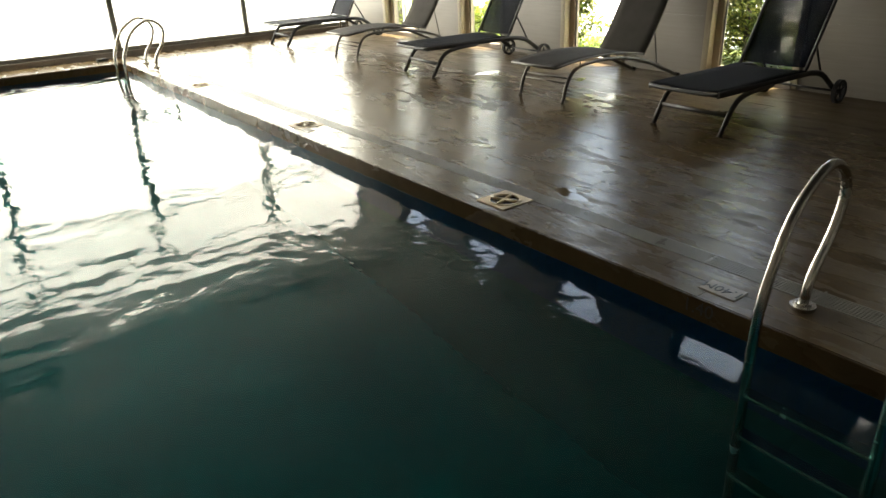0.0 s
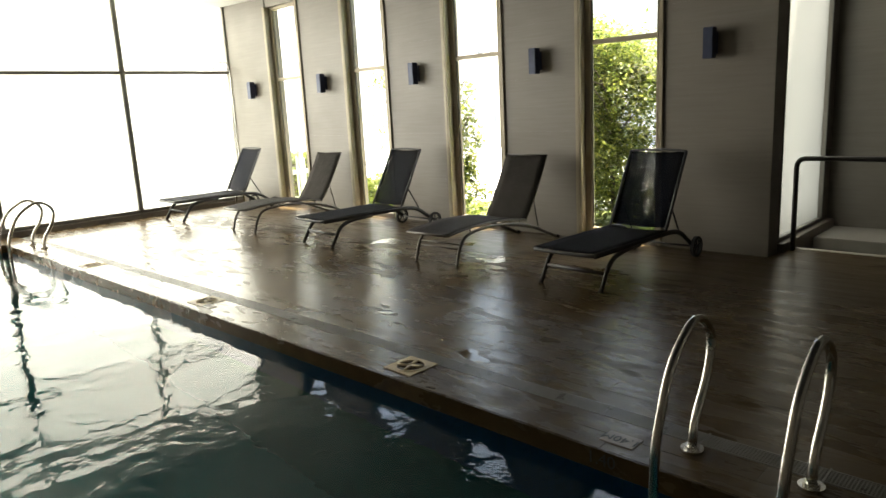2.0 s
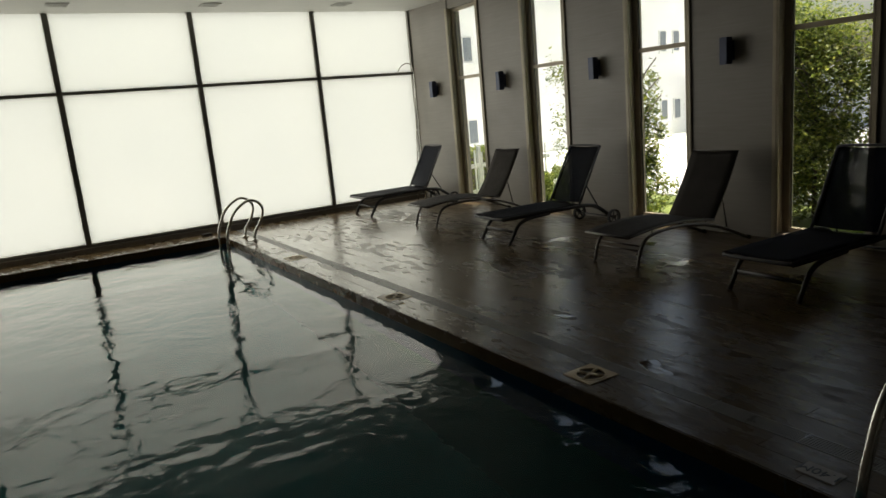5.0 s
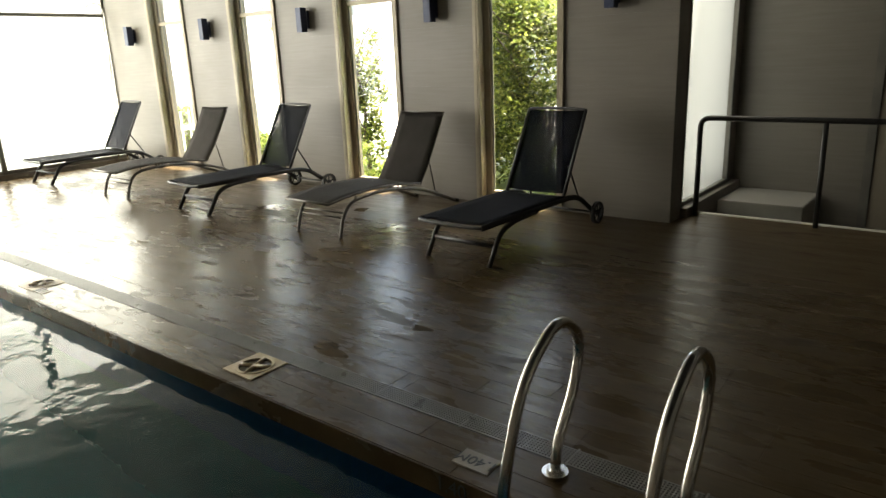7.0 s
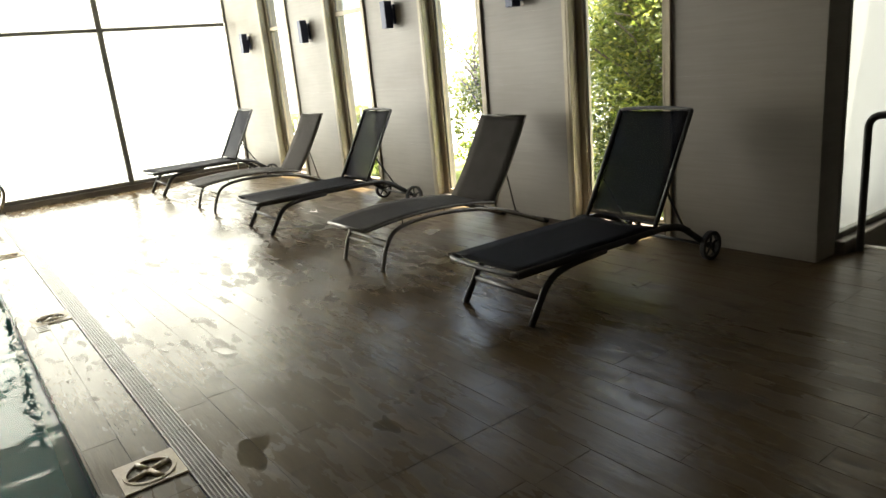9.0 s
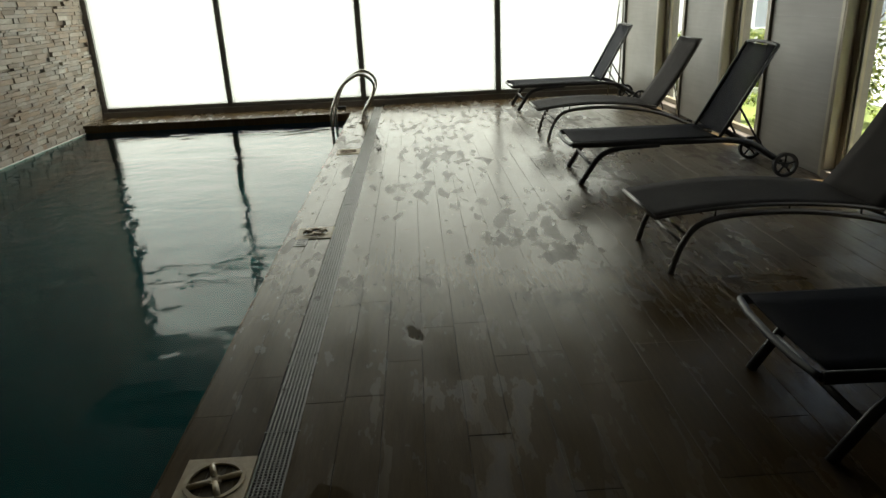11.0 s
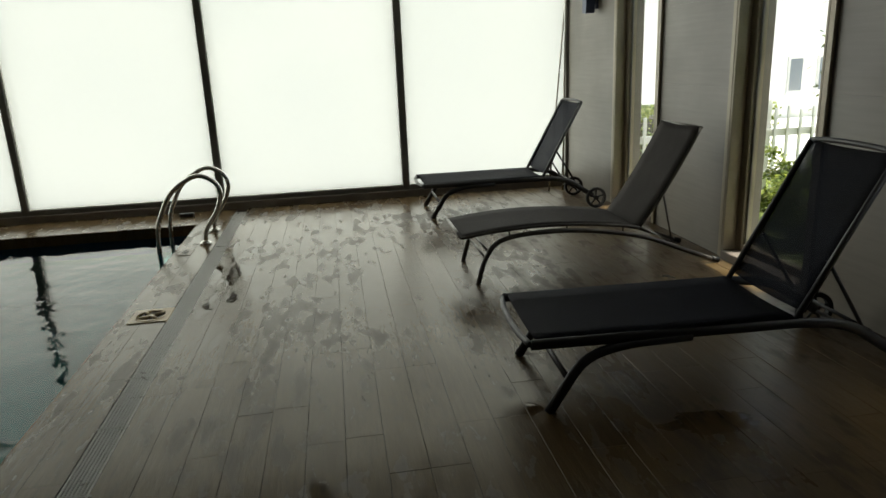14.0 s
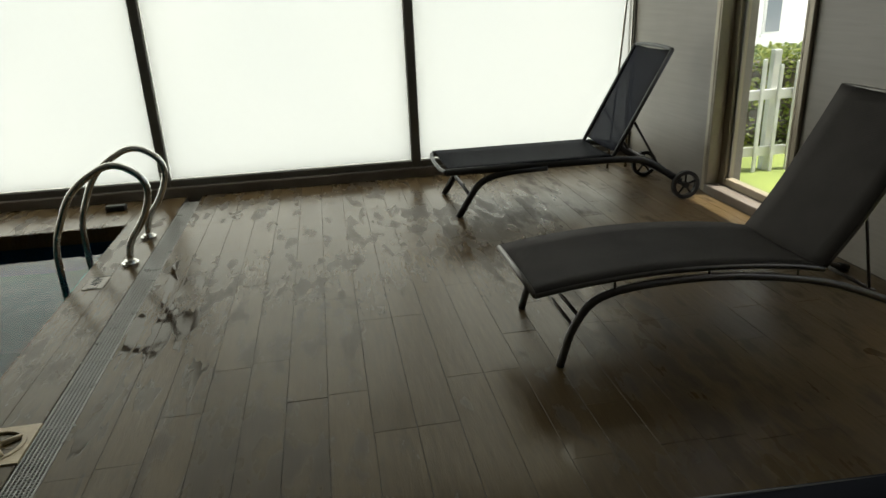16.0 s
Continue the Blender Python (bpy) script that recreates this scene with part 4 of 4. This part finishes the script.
def tree(x, y, height, spread, count, size, seed, label, bare=0.25):
    rnd = random.Random(seed)
    th = tagged(empty("tree", pose(x, y, GROUND)), label, "tree")
    bm = B()
    tip = Vector((rnd.uniform(-0.15, 0.15), rnd.uniform(-0.15, 0.15), height * 0.85))
    stem = [Vector((0, 0, 0)).lerp(tip, k / 6) + Vector((rnd.uniform(-0.04, 0.04), rnd.uniform(-0.04, 0.04), 0)) * (k > 0) for k in range(7)]
    for k in range(6):
        tube(bm, [stem[k], stem[k + 1]], 0.032 * (1 - k / 7) + 0.008, 8)
    part("trunk", bm, BARK, th)
    for k in range(9):
        s = stem[2 + k % 5]
        a = rnd.uniform(0, 6.28)
        e = s + Vector((math.cos(a) * spread * 0.8, math.sin(a) * spread * 0.8, rnd.uniform(0.2, 0.7)))
        part("limb", tube(B(), [s, s.lerp(e, 0.5) + Vector((0, 0, 0.08)), e], 0.012, 6), BARK, th)
    leaves("crown", (0, 0, height * (0.5 + bare / 2)), (spread, spread, height * (0.5 - bare / 2)), count, size, LEAF_A, th, seed + 1)
    return th


tree(6.5, 2.25, 2.6, 0.85, 30000, 0.072, 11, "leafy green garden tree close outside the windows", 0.05)
tree(7.4, 1.2, 2.5, 0.8, 22000, 0.075, 12, "leafy green garden tree close outside the windows", 0.05)
tree(7.9, 3.7, 3.1, 0.75, 20000, 0.078, 15, "leafy green garden tree close outside the windows", 0.05)
tree(6.6, 5.35, 2.2, 0.50, 6000, 0.085, 13, "slim green garden tree behind the window", 0.05)
tree(6.6, 6.75, 2.6, 0.62, 3200, 0.075, 14, "thin young maple with sparse feathery leaves", 0.1)


def hedge(x0, x1, y0, y1, z1, seed):
    th = tagged(empty("hedge", pose((x0 + x1) / 2, (y0 + y1) / 2, GROUND)), "clipped sunlit green hedge behind the fence", "hedge")
    w, d = x1 - x0, y1 - y0
    part("core", box(B(), -w / 2 + 0.1, w / 2 - 0.1, -d / 2 + 0.1, d / 2 - 0.1, 0, z1 - GROUND - 0.1, 0.05), BARK, th)
    rnd = random.Random(seed)
    v, f = [], []
    for _ in range(9000):
        p = Vector((rnd.uniform(-w / 2, w / 2), rnd.choice((-d / 2, d / 2)) * rnd.uniform(0.85, 1.05), rnd.uniform(0.02, z1 - GROUND)))
        if rnd.random() < 0.4:
            p.y, p.z = rnd.uniform(-d / 2, d / 2), (z1 - GROUND) * rnd.uniform(0.93, 1.05)
        a, b = rnd.uniform(0, 6.28), rnd.uniform(-0.6, 0.9)
        u = Vector((math.cos(a) * math.cos(b), math.sin(a) * math.cos(b), math.sin(b)))
        q = u.orthogonal().normalized()
        s = rnd.uniform(0.035, 0.075)
        k = len(v)
        v += [p, p + u * s * 0.5 + q * s * 0.3, p + u * s, p + u * s * 0.5 - q * s * 0.3]
        f += [(k, k + 1, k + 2), (k, k + 2, k + 3)]
    me = bpy.data.meshes.new("foliage")
    me.from_pydata([tuple(q) for q in v], [], f)
    me.materials.append(LEAF_B)
    ob = new("foliage", me)
    ob.parent = th


hedge(4.7, 7.5, 9.7, 10.5, 0.66, 21)
for (x, y, s, n, seed) in ((5.9, 4.7, 0.45, 1600, 31), (5.8, 7.2, 0.45, 2200, 32), (5.45, 6.3, 0.42, 2600, 34), (6.1, 6.5, 0.5, 2600, 35), (6.5, 7.3, 0.5, 2200, 36), (5.9, 1.2, 0.5, 1600, 33)):
    th = tagged(empty("shrub", pose(x, y, GROUND)), "low leafy green shrub beside the paving", "shrub", "shrubs along the windows")
    part("stem", tube(B(), [(0, 0, 0), (0.02, 0.01, 0.3)], 0.02, 6), BARK, th)
    leaves("crown", (0, 0, 0.35), (s, s, 0.3), n, 0.06, LEAF_B, th, seed)

fence = tagged(empty("fence", pose(4.67, 8.70, GROUND)), "weathered pale picket fence with upright slats on the lawn", "fence")
for k in range(16):
    part("slat", box(B(), 0.04 + k * 0.17, 0.075 + k * 0.17, -0.012, 0.012, 0, 1.02 + 0.03 * math.sin(k * 2.1), 0.003), FENCE_M, fence)
for z in (0.68, 0.15):
    part("rail", box(B(), 0.0, 2.75, 0.014, 0.05, z, z + 0.09, 0.004), FENCE_M, fence)
for x in (0.86, 2.0):
    part("post", box(B(), x, x + 0.075, 0.052, 0.12, 0, 1.12, 0.004), FENCE_M, fence)


def house(name, x, y, w, d, h, material, cols, rows, label, face):
    th = tagged(empty(name, pose(x, y, GROUND)), label, "house")
    part("wall", box(B(), 0, w, 0, d, 0, h), material, th)
    part("roof", box(B(), -0.3, w + 0.3, -0.3, d + 0.3, h, h + 0.25, 0.02), RENDER_WALL, th)
    long = w if face == "s" else d
    for i in range(cols):
        for j in range(rows):
            c, z, hw = long * (i + 0.5) / cols + 0.25 * (-1) ** i, 0.62 + 2.7 * j, 0.21
            turn = Matrix() if face == "s" else pose(0, 0, 0, 0, 0, -90) @ Matrix.Diagonal((-1, 1, 1, 1))
            made = [part("window", box(B(), c - hw, c + hw, -0.04, 0.02, z, z + 0.85, 0.008), FENCE_M, th)]
            made.append(part("pane", box(B(), c - hw + 0.05, c + hw - 0.05, -0.05, -0.042, z + 0.05, z + 0.80), HOUSE_GLASS, made[0]))
            made.append(part("sill", box(B(), c - hw - 0.05, c + hw + 0.05, -0.10, -0.002, z - 0.06, z - 0.005), RENDER_WALL, made[0]))
            if face != "s":
                for o in made:
                    o.data.transform(turn)
    return th


house("house", 6.5, 16.5, 18.0, 8.0, 6.2, RENDER_WALL, 14, 2, "white rendered two-storey house beyond the hedge", "s")
house("house", 22.0, -6.0, 8.0, 22.0, 2.0, GREY_WALL, 5, 1, "pale grey rendered house behind the garden trees", "w")

# ---- pieces: grating, planks, wall tiles, stones ----
drain = tagged(empty("drain_channel"), "grey-white plastic slotted drain grating set in the deck", "drain grating")
bm = B()
L = 0.5
for x in (0.3215, 0.4275):
    box(bm, x - 0.001, x + 0.006, 0.002, L - 0.002, -0.024, 0.001)
for k in range(6):
    x = 0.3375 + k * 0.0150
    box(bm, x, x + 0.0048, 0.002, L - 0.002, -0.012, 0.001)
for k in range(35):
    y = 0.008 + k * 0.0139
    box(bm, 0.328, 0.427, y, y + 0.0052, -0.014, -0.0006)
box(bm, 0.312, 0.444, L - 0.010, L - 0.002, -0.014, 0.0022)
grate_mesh = mesh_of("grating", bm, GRATE)
for k in range(29):
    piece("grating", grate_mesh, drain, pose(-0.014, -6.235 + k * L, 0))

# planks: 15 by 90 centimetres, running along the pool
PW, PL = 0.1555, 0.90


def plank_mesh(w, l, name="plank"):
    bm = B()
    g = 0.0011
    c = 0.001
    x0, x1, y0, y1 = g / 2, w - g / 2, g / 2, l - g / 2
    low = [bm.verts.new(v) for v in ((x0, y0, -0.0118), (x1, y0, -0.0118), (x1, y1, -0.0118), (x0, y1, -0.0118))]
    mid = [bm.verts.new(v) for v in ((x0, y0, -c), (x1, y0, -c), (x1, y1, -c), (x0, y1, -c))]
    top = [bm.verts.new(v) for v in ((x0 + c, y0 + c, 0), (x1 - c, y0 + c, 0), (x1 - c, y1 - c, 0), (x0 + c, y1 - c, 0))]
    for a, b in ((low, mid), (mid, top)):
        for k in range(4):
            bm.faces.new((a[k], a[(k + 1) % 4], b[(k + 1) % 4], b[k]))
    bm.faces.new(top)
    return mesh_of(name, bm, PLANK)


plank_cache = {}
rnd = random.Random(5)
laid = []


def lay(x, y0, y1, w):
    """One run of planks, cut at both ends."""
    y = y0 - rnd.choice((0.0, 0.3, 0.6)) - rnd.uniform(0, 0.05)
    while y < y1 - 0.02:
        a, b = max(y, y0), min(y + PL, y1)
        if b - a > 0.03:
            laid.append((x, a, round(w, 3), round(b - a, 2)))
        y += PL


for k in range(2):
    lay(k * 0.1495, WALL_S, WALL_N - 0.072, 0.1495)
x = 0.420
while x < WALL_E - 0.02:
    w = min(PW, WALL_E - 0.013 - x)
    lay(x, -0.73, WALL_N - 0.072, w)
    x += PW
x = 0.420
while x < DECK_E - 0.06:
    lay(x, WALL_S, -0.73, min(PW, DECK_E - 0.047 - x))
    x += PW
x = POOL_W - 0.05
while x < -0.01:
    w = min(PW, -x)
    lay(x, WALL_S, POOL_S, w)
    lay(x, POOL_N, WALL_N - 0.072, w)
    x += PW
near, rest = [], []
for q in laid:
    (near if q[0] < 3.1 and -0.9 < q[1] < 7.9 and q[0] > -0.01 else rest).append(q)
near, rest = near[:300], rest + near[300:]
for x, y, w, l in near:
    key = (w, l)
    if key not in plank_cache:
        plank_cache[key] = plank_mesh(w, l)
    piece("plank", plank_cache[key], floor, pose(x, y, 0.0009 * noise.noise((x * 3, y * 3, 1.0))))
v, f = [], []
for x, y, w, l in rest:
    x0, x1, y0, y1, c, z = x + 0.0006, x + w - 0.0006, y + 0.0006, y + l - 0.0006, 0.0010, 0.0009 * noise.noise((x * 3, y * 3, 1.0))
    k = len(v)
    v += [(x0, y0, -0.0118), (x1, y0, -0.0118), (x1, y1, -0.0118), (x0, y1, -0.0118), (x0, y0, z - c), (x1, y0, z - c), (x1, y1, z - c), (x0, y1, z - c), (x0 + c, y0 + c, z), (x1 - c, y0 + c, z), (x1 - c, y1 - c, z), (x0 + c, y1 - c, z)]
    for o in (0, 4):
        f += [(k + o + j, k + o + (j + 1) % 4, k + o + 4 + (j + 1) % 4, k + o + 4 + j) for j in range(4)]
    f.append((k + 8, k + 9, k + 10, k + 11))
me = bpy.data.meshes.new("planks")
me.from_pydata(v, [], f)
me.materials.append(PLANK)
ob = new("planks", me)
ob.parent = floor
tagged(ob, "further wood-look planks of the deck", kind="stuff")

# split-face stones on the west wall, in uneven rows
rnd = random.Random(9)
singles, v, f = 0, [], []
z = -0.30
while z < TOP:
    h = rnd.choice((0.03, 0.04, 0.05, 0.06))
    y = WALL_S - rnd.uniform(0, 0.2)
    while y < WALL_N + 0.02:
        l = rnd.uniform(0.08, 0.30)
        a, b = max(y, WALL_S), min(y + l, WALL_N - 0.04)
        d = POOL_W + (rnd.uniform(-0.012, 0.008) if rnd.random() > 0.04 else -0.045)
        if b - a > 0.03:
            t1, t2 = rnd.uniform(-0.005, 0.005), rnd.uniform(-0.006, 0.006)
            g = 0.002
            pts = [(POOL_W - 0.056, a + g, z + g), (POOL_W - 0.056, b - g, z + g), (POOL_W - 0.056, b - g, z + h - g), (POOL_W - 0.056, a + g, z + h - g),
                   (d + t1, a + g, z + g), (d - t1, b - g, z + g), (d - t2, b - g, z + h - g), (d + t2, a + g, z + h - g)]
            faces = [(4, 5, 6, 7), (0, 4, 7, 3), (5, 1, 2, 6), (7, 6, 2, 3), (0, 1, 5, 4)]
            if singles < 300 and 5.2 < a < 8.2 and 0.0 < z < 1.6 and rnd.random() < 0.9:
                me = bpy.data.meshes.new("stone")
                me.from_pydata(pts, [], faces)
                me.materials.append(STONE)
                ob = new("stone", me)
                ob.parent = wall_west
                singles += 1
            else:
                k = len(v)
                v += pts
                f += [tuple(k + i for i in q) for q in faces]
        y += l
    z += h
me = bpy.data.meshes.new("stones")
me.from_pydata(v, [], f)
me.materials.append(STONE)
ob = new("stones", me)
ob.parent = wall_west
tagged(ob, "further split-face stones of the wall", kind="stuff")

# wall tiles on the piers, in level rows
tile_cache = {}
for (a, b), pier in zip(PIERS, piers):
    w = b - a
    for r in range(6):
        z0, z1 = r * 0.60, min(0.60 + r * 0.60, SOFFIT)
        key = (round(w, 3), round(z1 - z0, 3))
        if key not in tile_cache:
            g, e = 0.0002, 0.0003
            y0, y1, h0, h1 = g, w - g, g, z1 - z0 - g
            bm = B()
            back = [bm.verts.new(q) for q in ((0.0085, y0, h0), (0.0085, y1, h0), (0.0085, y1, h1), (0.0085, y0, h1))]
            rim = [bm.verts.new(q) for q in ((e, y0, h0), (e, y1, h0), (e, y1, h1), (e, y0, h1))]
            face = [bm.verts.new(q) for q in ((0, y0 + e, h0 + e), (0, y1 - e, h0 + e), (0, y1 - e, h1 - e), (0, y0 + e, h1 - e))]
            for p, q in ((back, rim), (rim, face)):
                for k in range(4):
                    bm.faces.new((p[k], p[(k + 1) % 4], q[(k + 1) % 4], q[k]))
            bm.faces.new(face)
            tile_cache[key] = mesh_of("tile", bm, WALL_TILE)
        piece("tile", tile_cache[key], pier, pose(WALL_E, a, z0))
